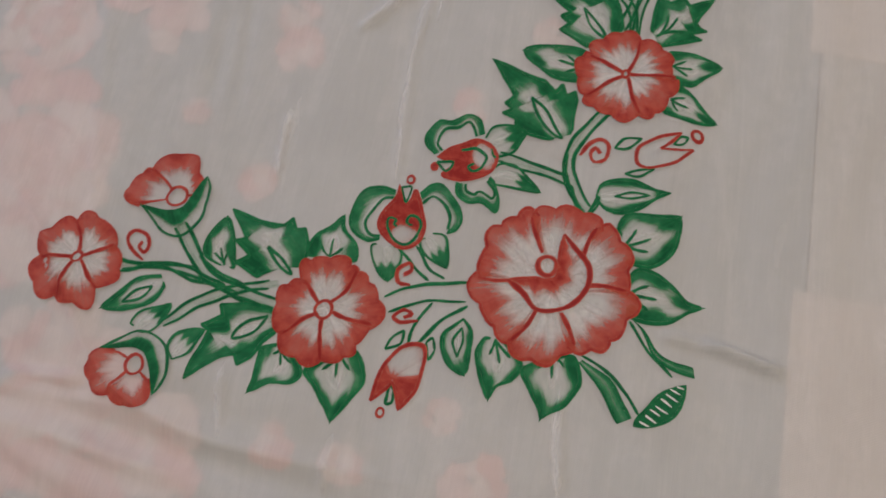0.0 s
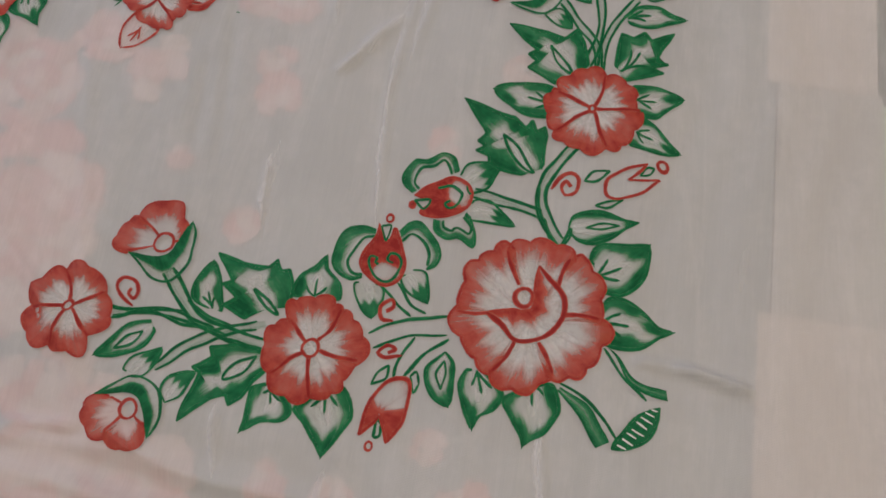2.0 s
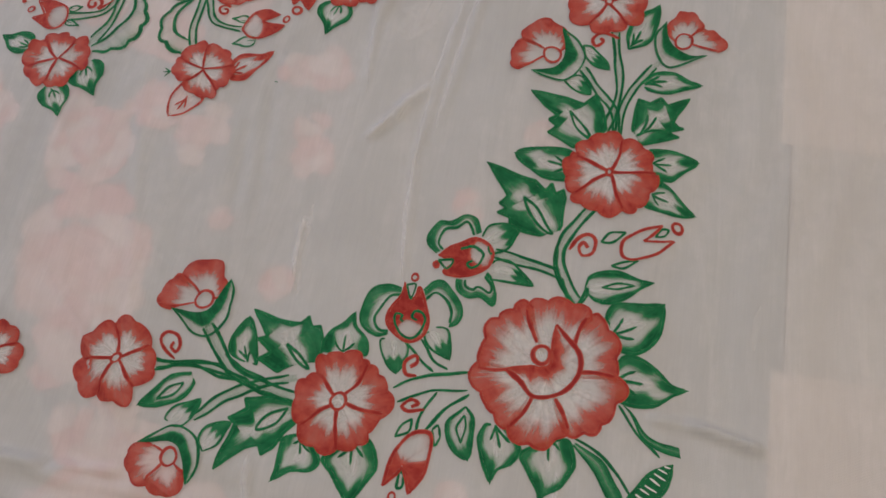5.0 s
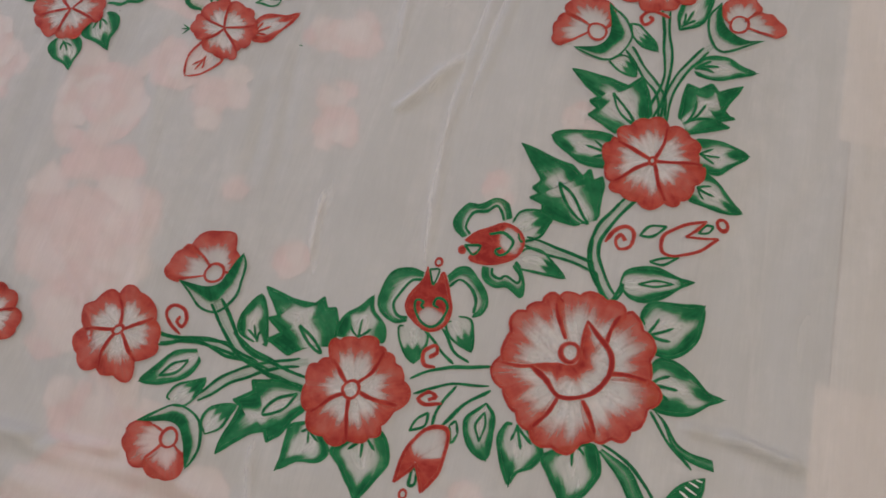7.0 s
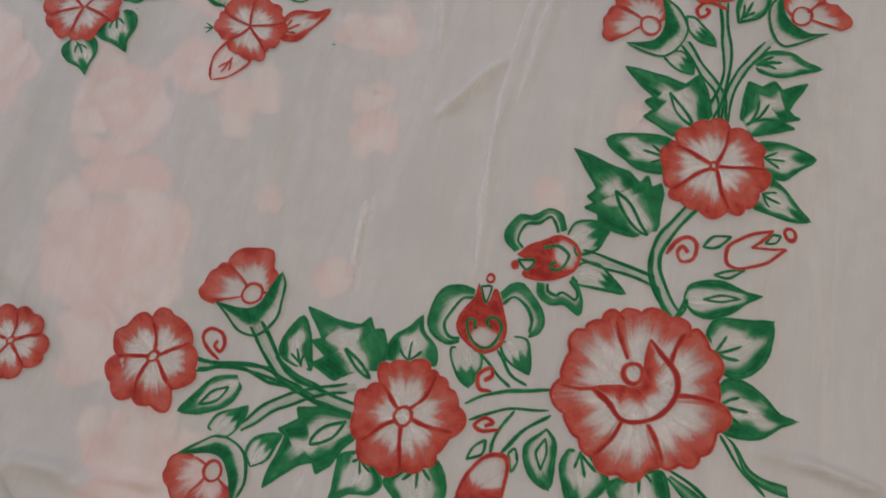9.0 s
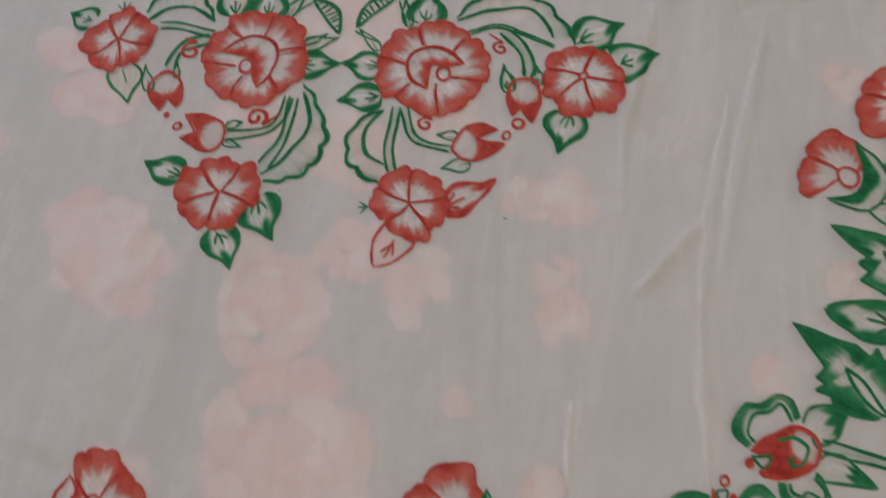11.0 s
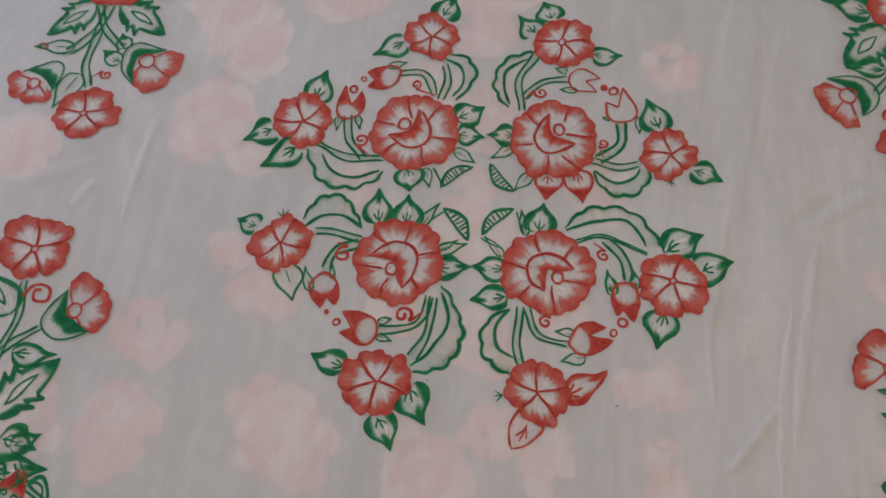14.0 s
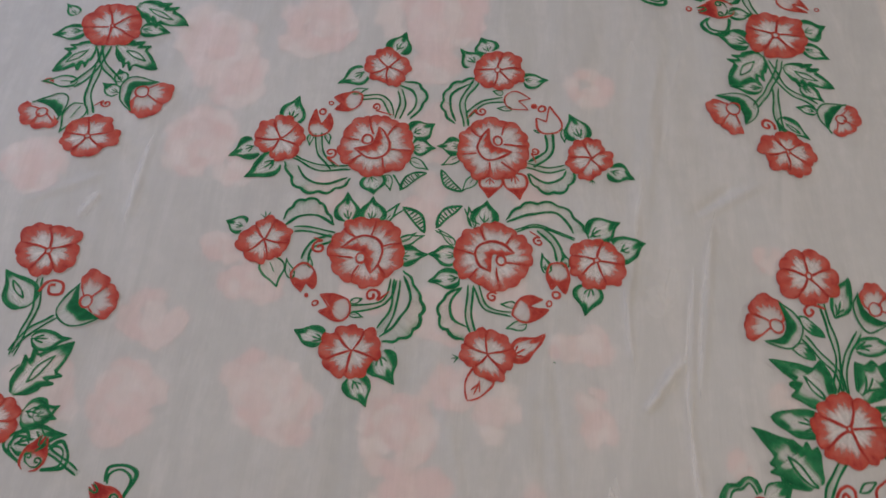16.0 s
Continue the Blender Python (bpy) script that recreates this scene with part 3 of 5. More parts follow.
def bud_outline(filled, *v):
    """Closed bud with two points and a notch, which is the last place; filled 0 leaves it a bare outline."""
    p = pairs(v)
    shell, notch = smooth_line(p[:-1], 1.0), np.array(p[-1])
    size = float(np.max(np.ptp(shell, axis=0)))
    body = Brush().stroke(shell[::2], max(1.9, size * 0.065), 0.0009, (0.7, 0.7))
    body.stroke([p[0], tuple(notch)], max(1.8, size * 0.055), 0.0009, (0.5, 1)).stroke([p[-2], tuple(notch)], max(1.8, size * 0.055), 0.0009, (0.5, 1))
    body = body.done("painted_bud", RED, CLOTH, "red painted tulip-shaped bud" if filled else "red outlined bud, unfilled")
    if filled:
        rim = even(shell, 41)
        t, q = np.linspace(0, 1, 41)[:, None], np.linspace(0, 1, 9)[None, :]
        xy = notch[None, None] * (1 - q)[:, :, None] + rim[:, None] * q[:, :, None]
        foot = notch * 0.30 + rim[20] * 0.70
        gap = np.hypot(*np.moveaxis(xy - foot, -1, 0)) / size
        load = 0.86 * step_up(0.20, 0.46, gap + 0.05 * np.sin(34 * t) * q)
        load = np.maximum(load, 0.1 + 0.5 * step_up(0.8, 1.0, q))
        Brush().patch(xy, load, t * 60 + 0 * q, 0.0006).done("bud_petal", RED, body)
    return body


def ribbon(*v):
    """Cut end of a stalk: a green band between two edges, paler along the middle."""
    p = pairs(v)
    a, b = even(smooth_line(p[:3], 1.0), 25), even(smooth_line(p[3:], 1.0), 25)
    k = np.linspace(0, 1, 7)
    xy = a[:, None] * (1 - k)[None, :, None] + b[:, None] * k[None, :, None]
    load = 0.45 + 0.4 * np.abs(2 * k - 1)[None, :] + 0.15 * np.linspace(0, 1, 25)[:, None]
    body = Brush().patch(xy, load, k[None, :] * 12 + np.zeros((25, 1)), 0.0004).stroke(a[::3], 2.1, 0.0006).stroke(b[::3], 2.1, 0.0006)
    return body.done("painted_stem", GREEN, CLOTH, "green painted ribbon-like stalk")


def cut_end(*v):
    """Cut face of a stalk: a dark green sliver with pale rungs."""
    p = pairs(v)
    a, b = even(smooth_line(p[:4], 1.0), 31), even(smooth_line([p[0], p[5], p[4], p[3]], 1.0), 31)
    k = np.linspace(0, 1, 9)
    xy = a[:, None] * (1 - k)[None, :, None] + b[:, None] * k[None, :, None]
    body = Brush().patch(xy, 0.86 + 0 * xy[:, :, 0], k[None, :] * 12 + np.zeros((31, 1)), 0.0004).stroke(a[::3], 2.2, 0.0006).stroke(b[::3], 2.6, 0.0006)
    body = body.done("painted_cut_stalk", GREEN, CLOTH, "green painted cut stalk end with pale rungs")
    for s in np.linspace(4, 25, 8):
        i = int(s)
        j = min(30, i + 3)
        Brush().stroke([a[i] * 0.80 + b[j] * 0.20, a[i] * 0.22 + b[j] * 0.78], 1.7, 0.0008, (0.7, 0.5), 0.72).done("rung", WHITE, body, "pale rung")
    return body


def dot(x, y, r):
    """Filled dab of red."""
    pts = [(x + 0.5 * r * math.cos(t), y + 0.6 * r * math.sin(t)) for t in np.linspace(0, 6.5, 10)]
    return Brush().stroke(pts, r * 1.6, 0.0007, (1, 1)).done("painted_dot", RED, CLOTH, "small red painted dab")


def line(wide, *v):
    """Single green brush line."""
    return Brush().stroke(pairs(v), wide, 0.0005, (0.5, 0.5)).done("painted_stem", GREEN, CLOTH, "green painted stem line")


def stem(wide, *v):
    """Stalk: two green edge lines with a pale wash between."""
    p = smooth_line(pairs(v))
    step = np.gradient(p, axis=0)
    side = np.stack([-step[:, 1], step[:, 0]], -1) / np.hypot(*step.T)[:, None]
    k = np.linspace(-1, 1, 5)
    wash = Brush().patch(p[:, None] + side[:, None] * (k * wide / 2)[None, :, None], np.full((len(p), 5), 0.27), k * 4 + 0 * p[:, :1], 0.0003)
    body = wash.done("painted_stem", GREEN, CLOTH, "green painted stalk with two edge lines")
    for sgn in (-1, 1):
        Brush().stroke((p + side * sgn * wide / 2)[::4], max(2.5, wide * 0.40), 0.0005, (0.6, 0.6), 1.0).done("stem_edge", GREEN, body)
    return body


def ring(x, y, r, mat=None):
    pts = [(x + r * math.cos(t), y + r * math.sin(t)) for t in np.linspace(0, 6.5, 12)]
    return Brush().stroke(pts, max(2.0, r * 0.72), 0.0007, (1, 1)).done("painted_dot", mat or RED, CLOTH, "small red painted ring")


def curl(x, y, r, ang, way, *tail):
    """Red tendril: a spiral that runs out into a tail."""
    t = np.linspace(0, 1, 16)
    r = r * 1.2
    a = radians(ang) + way * (1 - t) * 8.0
    pts = [(x + r * (0.15 + 0.85 * s) * math.cos(b), y + r * (0.15 + 0.85 * s) * math.sin(b)) for s, b in zip(t, a)]
    return Brush().stroke(pts + pairs(tail), max(2.6, r * 0.38), 0.0007, (0.8, 0.4)).done("painted_curl", RED, CLOTH, "red painted spiral tendril")


def bell(x, y, heart, petals, inner, outer):
    """Half-open flower: petals as for a flower and a last edge; inner and outer: the rims of its green cup."""
    rows = unwind(petals)
    p0, p1 = (even(smooth_line(polar(x, y, rim), 1.0), 41) for rim in (inner, outer))
    t, q = np.linspace(-1, 1, 41)[:, None], np.linspace(0, 1, 11)[None, :]
    xy = p0[:, None] * (1 - q)[:, :, None] + p1[:, None] * q[:, :, None]
    load = np.clip(1 - step_up(0.40, 0.72, q + 0.06 * np.sin(9 * t)) * (1 - np.abs(t) ** 5), 0.14, 1) * 0.94
    cups = Brush().patch(xy, load, t * 30 + 0 * q, 0.0013).stroke(p1[::3], 2.3, 0.0014, (0.5, 0.5))
    cup_ob = cups.done("painted_bell_flower", GREEN, CLOTH, "red painted half-open flower in a green cup")
    for row, end in zip(rows[:-1], rows[1:]):
        petal(x, y, row[0], row[1:], end[0], cup_ob, 0.15, 0.4, 0.86, 0.04)
    for row in rows:
        a, reach = row[0]
        Brush().stroke([(x + heart * math.cos(a), y + heart * math.sin(a)), (x + reach * math.cos(a), y + reach * math.sin(a))], 2.2, 0.0014, (0.9, 0.7)).done("petal_line", RED, cup_ob)
    round_line(x, y, heart, 2.4, "flower_heart", cup_ob, 0.0016)
    return cup_ob


def side_bell(x, y, r, ang, half, cup, lean=0.0):
    """Half-open flower seen from the side; half: half the width of its green cup, cup: the cup's depth."""
    f = radians(ang)

    def at(u, w):
        return x + u * math.cos(f) - w * math.sin(f), y + u * math.sin(f) + w * math.cos(f)

    t, q = np.linspace(-1, 1, 31), np.linspace(0, 1, 9)
    T, Q = np.meshgrid(t, q, indexing="ij")
    inn = -0.22 * cup * (1 - T**2) - 0.05 * cup
    out = -cup * (1 - np.abs(T) ** 2.6)
    u = inn + (out - inn) * Q
    u = np.where(np.abs(T) > 0.97, 0.02 * r, u)
    px, py = at(u, T * half * (1 - 0.10 * Q) + lean * half * (1 - T**2) * Q)
    load = np.clip(1 - step_up(0.34, 0.70, Q + 0.05 * np.sin(9 * T)) * (1 - np.abs(T) ** 4), 0.14, 1) * 0.97
    cups = Brush().patch(np.stack([px, py], -1), load, T * 40, 0.0009)
    cups.stroke(np.stack([px, py], -1)[::3, -1], 2.2, 0.0010, (0.5, 0.5))
    cup_ob = cups.done("painted_bell_flower", GREEN, CLOTH, "red painted half-open flower in a green cup")
    for sgn in (-1, 1):
        a, long = f + sgn * radians(41), r * (1.06 + 0.05 * sgn * math.sin(x))
        tips = [(a + w * radians(40), long) for w in (-0.45, 0.45)]
        petal(*at(-0.1 * cup, 0), (a - radians(40), long * 0.82), tips, (a + radians(40), long * 0.82), cup_ob, 0.16, 0.38, 0.86)
    lines = Brush()
    for k in (-80, 0, 80):
        g = f + radians(k)
        lines.stroke([(x + r * 0.2 * math.cos(g), y + r * 0.2 * math.sin(g)), (x + r * 0.78 * math.cos(g), y + r * 0.78 * math.sin(g))], 2.2, 0.0011, (0.8, 0.4))
    ring_pts = [(x + r * (0.1 * math.cos(f) + 0.22 * math.cos(s)), y + r * (0.1 * math.sin(f) + 0.22 * math.sin(s))) for s in np.linspace(0, 6.4, 12)]
    lines.stroke(ring_pts, 2.4, 0.0012, (1, 1)).done("petal_line", RED, cup_ob)
    return cup_ob


def tulip(bx, by, tx, ty, wide=0.7, filled=1):
    """Closed bud with two points; filled 0 leaves it a bare outline."""
    long = math.hypot(tx - bx, ty - by)
    dx, dy = (tx - bx) / long, (ty - by) / long
    w, s = np.linspace(-1, 1, 25), np.linspace(0, 1, 15)
    W, S = np.meshgrid(w, s, indexing="ij")
    reach = 0.52 + 0.48 * np.clip(np.abs(W) / 0.7, 0, 1) ** 1.1 - 0.25 * np.clip((np.abs(W) - 0.7) / 0.3, 0, 1) ** 1.5
    u = S * reach
    half = np.sin(math.pi * (0.86 * u) ** 0.6)
    xy = np.stack([bx + u * long * dx - W * half * wide * long / 2 * dy, by + u * long * dy + W * half * wide * long / 2 * dx], -1)
    edge = np.vstack([xy[0, ::2], xy[:, -1][::2], xy[-1, ::-2]])
    lines = Brush().stroke(edge, max(1.8, long * 0.06), 0.0009, (1, 1))
    body = lines.done("painted_bud", RED, CLOTH, "red painted tulip-shaped bud" if filled else "red outlined bud, unfilled")
    if filled:
        load = np.clip(np.maximum(step_up(0.30, 0.8, u), 0.7 * step_up(0.75, 1, np.abs(W))), 0.16, 1) * 0.95
        Brush().patch(xy, load, W * wide * long * 0.5, 0.0006).done("bud_petal", RED, body)
    return body


def frond(n, *v):
    """Scalloped crescent leaf: inner edge through three points, outer edge with n scallops through three more."""
    p = pairs(v)
    half = len(p) // 2
    a = smooth_line(p[:half], 1.0)
    b = smooth_line(p[half:], 1.0)
    k = np.linspace(0, 1, 45)
    inner = np.stack([np.interp(k * (len(a) - 1), range(len(a)), a[:, c]) for c in (0, 1)], -1)
    outer = np.stack([np.interp(k * (len(b) - 1), range(len(b)), b[:, c]) for c in (0, 1)], -1)
    away = outer - inner
    away = away / np.maximum(np.hypot(*away.T), 1)[:, None]
    outer = outer + away * (3.2 * np.abs(np.sin(math.pi * k * n)) * step_up(0, 0.1, k) * step_up(1, 0.9, k))[:, None]
    q = np.linspace(0, 1, 7)
    xy = inner[:, None] * (1 - q)[None, :, None] + outer[:, None] * q[None, :, None]
    load = (0.17 + 0.30 * step_up(0.6, 1.0, q))[None, :] + 0 * k[:, None]
    body = Brush().patch(xy, load, (k * 60)[:, None] + 0 * q, 0.0003).done("painted_frond", GREEN, CLOTH, "green scalloped crescent leaf with a pale middle")
    Brush().stroke(inner[::3], 3.4, 0.0006, (0.5, 0.5), 0.98).stroke(outer, 3.7, 0.0006, (0.5, 0.5), 0.98, 0.12).done("frond_edge", GREEN, body)
    return body


def cut(x0, y0, x1, y1, belly=0.3, rungs=7):
    """Cut end of a stalk: a bowed sliver with rungs."""
    t = np.linspace(0, 1, 13)
    long = math.hypot(x1 - x0, y1 - y0)
    nx, ny = -(y1 - y0) / long, (x1 - x0) / long
    flat = np.stack([x0 + (x1 - x0) * t, y0 + (y1 - y0) * t], -1)
    bow = flat + np.stack([nx * np.sin(math.pi * t), ny * np.sin(math.pi * t)], -1) * belly * long
    w = max(1.9, long * 0.065)
    body = Brush().stroke(flat[::3], w, 0.0006).stroke(bow[::2], w * 1.3, 0.0006).done("painted_cut_stalk", GREEN, CLOTH, "green painted cut stalk end with rungs")
    for k in range(rungs):
        s = (k + 1) / (rungs + 1)
        p = np.array([x0 + (x1 - x0) * s, y0 + (y1 - y0) * s])
        Brush().stroke([p, p + np.array([nx, ny]) * belly * long * math.sin(math.pi * s)], w * 0.75, 0.0006).done("rung", GREEN, body)
    return body


def orchid(x, y, bud, crown, scroll, wings, pale):
    """Small red bud with a notched crown, green scrolls and two looped wings, all in mm from its middle; pale: its unpainted foot."""
    def put(v):
        return [(x + a, y + b) for a, b in v]

    shell = even(smooth_line(put([*bud, bud[0]]), 0.8), 61)
    q = np.linspace(0.0, 1, 9)
    mid = np.array([x, y])
    xy = mid + (shell - mid)[:, None] * q[None, :, None]
    gap = np.hypot(*np.moveaxis(xy - np.array([x + pale[0], y + pale[1]]), -1, 0))
    load = np.maximum(0.92 * step_up(7, 14, gap), 0.95 * step_up(0.82, 0.95, q)[None, :])
    body = Brush().patch(xy, np.clip(load, 0.1, 1), q[None, :] * 10 + np.linspace(0, 60, 61)[:, None], 0.0006).stroke(shell[::2], 2.2, 0.0008)
    body = body.done("painted_orchid_bud", RED, CLOTH, "red painted bud with green scrolls and looped green wings")
    for outer, inner in wings:
        a, b = even(smooth_line(put(outer), 0.8), 41), even(smooth_line(put(inner), 0.8), 41)
        k = np.linspace(0, 0.8, 7)
        band = a[:, None] * (1 - k)[None, :, None] + b[:, None] * k[None, :, None]
        load = (0.75 - 0.5 * step_up(0.4, 0.8, k))[None, :] + 0.12 * np.sin(np.linspace(0, 14, 41))[:, None]
        wing = Brush().patch(band, load, k[None, :] * 14 + np.linspace(0, 20, 41)[:, None], 0.0004)
        wing.stroke(a[::2], 2.3, 0.0005, (0.8, 0.8), 0.92).stroke(b[::2], 2.6, 0.0006, (0.8, 0.8), 0.95)
        wing.done("wing", GREEN, body, "looped green wing")
    Brush().stroke(put(scroll), 2.4, 0.0009, (0.9, 0.9)).done("scroll", GREEN, body)
    Brush().stroke(put([*crown, crown[0]]), 2.1, 0.0009, (1, 1)).done("crown_line", GREEN, body)
    return body


def small_orchid(x, y, r, ang):
    """Small red bud with a crown, green scrolls and two looped wings; ang is where the crown points."""
    f = radians(ang)

    def at(u, w):
        return x + r * (u * math.cos(f) - w * math.sin(f)), y + r * (u * math.sin(f) + w * math.cos(f))

    w, s = np.linspace(-1, 1, 25), np.linspace(0, 1, 13)
    W, S = np.meshgrid(w, s, indexing="ij")
    crown = 0.62 + 0.36 * np.abs(np.cos(W * math.pi * 1.25)) ** 0.8
    u = -0.95 + S * (0.95 + crown)
    wide = 0.66 * np.sqrt(np.clip(1 - ((u + 0.2) / 0.78) ** 2, 0.0, 1))
    wide = np.maximum(wide, 0.40 * step_up(-0.9, 0.0, u) * (1 - 0.5 * step_up(0.3, 1.0, u)))
    px, py = at(u, W * wide)
    load = np.clip(np.maximum(step_up(-0.35, 0.25, u), 0.95 * step_up(0.72, 0.92, np.abs(W))), 0.14, 1)
    body = Brush().patch(np.stack([px, py], -1), load, W * 12, 0.0006).stroke(list(zip(px[0], py[0])), 2.0, 0.0008).stroke(list(zip(px[-1], py[-1])), 2.0, 0.0008).done("painted_orchid_bud", RED, CLOTH, "red painted bud with green scrolls and looped green wings")
    for sgn in (-1, 1):
        wing = Brush()
        for k, thick in ((1.0, 0.2), (0.72, 0.13)):
            loop = [at(-0.62, sgn * 0.62), at(-0.2, sgn * (0.75 + 0.95 * k)), at(0.5, sgn * (0.6 + 1.05 * k)), at(0.95 * k, sgn * (0.55 + 0.45 * k)), at(0.55 * k, sgn * 0.55)]
            wing.stroke(loop, r * thick, 0.0005, (0.8, 0.6), 0.92)
        wing.done("wing", GREEN, body, "looped green wing")
        t = np.linspace(0, 1, 9)
        scroll = [at(-0.25 + 0.18 * (1 - 0.7 * q) * math.sin(6 * q), sgn * (0.30 + 0.18 * (1 - 0.7 * q) * math.cos(6 * q))) for q in t]
        Brush().stroke([at(-0.62, 0)] + [at(-0.55, sgn * 0.35)] + scroll, r * 0.11, 0.0009).done("scroll", GREEN, body)
    Brush().stroke([at(0.95, -0.14), at(0.55, -0.1), at(0.5, 0.08), at(0.95, 0.14)], r * 0.1, 0.0009).done("crown_line", GREEN, body)
    return body


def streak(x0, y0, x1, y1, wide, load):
    """Pale line with thin ends, laid along a fold of the cloth."""
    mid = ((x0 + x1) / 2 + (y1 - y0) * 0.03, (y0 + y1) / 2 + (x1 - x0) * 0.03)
    return Brush().stroke([(x0, y0), mid, (x1, y1)], wide, 0.00015, (0.1, 0.1), load, 0.2).done("pale_fold_line", PALE_LINE, CLOTH, "pale line along a fold of the cloth")


def speck(x, y, r):
    pts = [(x, y), (x + r, y + 0.6 * r), (x + 2 * r, y - 0.2 * r)]
    return Brush().stroke(pts, r, 0.0005, (0.5, 0.5), 0.6).done("paint_speck", GREEN, CLOTH, "tiny dark speck of dropped paint")


def sprout(x, y, r, ang):
    b = Brush()
    for k in (-40, 0, 40):
        f = radians(ang + k)
        b.stroke([(x, y), (x + r * math.cos(f), y + r * math.sin(f))], 1.6, 0.0005, (1, 0.3))
    return b.done("painted_sprout", GREEN, CLOTH, "tiny green painted three-leaf sprout")


# ---- setting ----
def box(name, x0, y0, z0, x1, y1, z1, mat, parent=None, label="", bevel=0.0):
    bm = bmesh.new()
    bmesh.ops.create_cube(bm, size=1.0)
    bmesh.ops.scale(bm, vec=(x1 - x0, y1 - y0, z1 - z0), verts=bm.verts)
    bmesh.ops.translate(bm, vec=((x0 + x1) / 2, (y0 + y1) / 2, (z0 + z1) / 2), verts=bm.verts)
    if bevel:
        bmesh.ops.bevel(bm, geom=bm.edges[:], offset=bevel, segments=2, affect="EDGES")
    me = bpy.data.meshes.new(name)
    bm.to_mesh(me)
    bm.free()
    me.materials.append(mat)
    ob = new(name, me)
    ob.parent = parent
    return tagged(ob, label)


def cloth_sheet(name, x0, y0, x1, y1, step, lift, mat):
    """A laid sheet with thickness that follows the lie of the cloth."""
    xs, ys = np.arange(x0, x1 + step / 2, step), np.arange(y0, y1 + step / 2, step)
    X, Y = np.meshgrid(xs, ys, indexing="ij")
    edge = np.minimum(np.minimum(X - x0, x1 - X), np.minimum(Y - y0, y1 - Y))
    slack = np.clip(1 - edge / 0.2, 0, 1)
    X2 = X + 0.004 * np.sin(Y * 11) * slack
    Y2 = Y + 0.004 * np.sin(X * 13) * slack
    Z = lie(X2, Y2) * (1 if lift >= 0 else 0.0) + lift
    return mesh_of(name, np.stack([X2, Y2, Z], -1).reshape(-1, 3), grid_faces(len(xs), len(ys)), None, mat, None)


FLOOR_Z = -0.012
floor = tagged(box("floor", -1.8, -2.4, FLOOR_Z - 0.1, 2.4, 2.4, FLOOR_Z - 0.004, MARBLE), "dark green polished marble floor", "floor", kind="structure")
for name, x0, y0, x1, y1 in (("wall_north", -1.8, 2.4, 2.5, 2.5), ("wall_south", -1.8, -2.5, 2.5, -2.4), ("wall_east", 2.4, -2.4, 2.5, 2.4)):
    tagged(box(name, x0, y0, FLOOR_Z - 0.1, x1, y1, 2.8, WALL), "plain cream painted wall", "wall", kind="structure")
west = tagged(new("wall_west"), "plain cream wall with a window opening", "wall", kind="structure")
box("wall_panel", -1.8, -2.4, FLOOR_Z - 0.1, -1.7, 0.3, 2.8, WALL, west)
box("wall_panel", -1.8, 1.5, FLOOR_Z - 0.1, -1.7, 2.4, 2.8, WALL, west)
box("wall_panel", -1.8, 0.3, FLOOR_Z - 0.1, -1.7, 1.5, 0.5, WALL, west)
box("wall_panel", -1.8, 0.3, 1.6, -1.7, 1.5, 2.8, WALL, west)
tagged(box("ceiling", -1.8, -2.5, 2.8, 2.5, 2.5, 2.9, CEIL), "plain white painted ceiling", "ceiling", kind="structure")


# ---- floor tiles, bedsheet and folded lining under the cloth ----
SIDE = 0.2
dark_tile = box("floor_tile", -0.0992, -0.0992, -0.006, 0.0992, 0.0992, 0.0, MARBLE, floor, "", 0.0012)
pale_tile = box("floor_tile", -0.0992, -0.0992, -0.006, 0.0992, 0.0992, 0.0, STRIP, floor, "", 0.0012)
dark_mesh, pale_mesh = dark_tile.data, pale_tile.data
dark_tile.location, pale_tile.location = (0.7, -0.095, FLOOR_Z), (0.7, -0.295, FLOOR_Z)
for i in range(-7, 9):
    for j in range(-8, 8):
        spot = (-0.1 + SIDE * i, -0.095 + SIDE * j, FLOOR_Z)
        if (i, j) in ((4, 0), (4, -1)):
            continue
        tile = new("floor_tile", dark_mesh if (i + j) % 2 == 0 else pale_mesh)
        tile.parent, tile.location = floor, spot

rest_xyz, rest_faces = [], []
for i in range(-8, 13):
    for j in range(-12, 13):
        if -7 <= i <= 8 and -8 <= j <= 7 or (i + j) % 2 == 0:
            continue
        x, y, h, k = -0.1 + SIDE * i, -0.095 + SIDE * j, 0.0992, len(rest_xyz)
        if not (-1.68 < x - h and x + h < 2.39 and -2.39 < y - h and y + h < 2.39):
            continue
        for z in (FLOOR_Z - 0.006, FLOOR_Z):
            rest_xyz += [(x - h, y - h, z), (x + h, y - h, z), (x + h, y + h, z), (x - h, y + h, z)]
        rest_faces += [(k + 4, k + 5, k + 6, k + 7)] + [(k + a, k + (a + 1) % 4, k + 4 + (a + 1) % 4, k + 4 + a) for a in range(4)]
rest = mesh_of("floor_tiles_far", rest_xyz, rest_faces, None, STRIP, floor, "far pale green marble tiles")
rest.data.polygons.foreach_set("use_smooth", [False] * len(rest.data.polygons))
tagged(rest, kind="stuff")

bedsheet = box("bedsheet", -0.74, -0.76, FLOOR_Z + 0.0004, 0.606, 0.76, -0.0022, SHEET, None, "", 0.003)
tagged(bedsheet, "pale blue bedsheet printed with pink blossoms, under the cloth", "bedsheet")


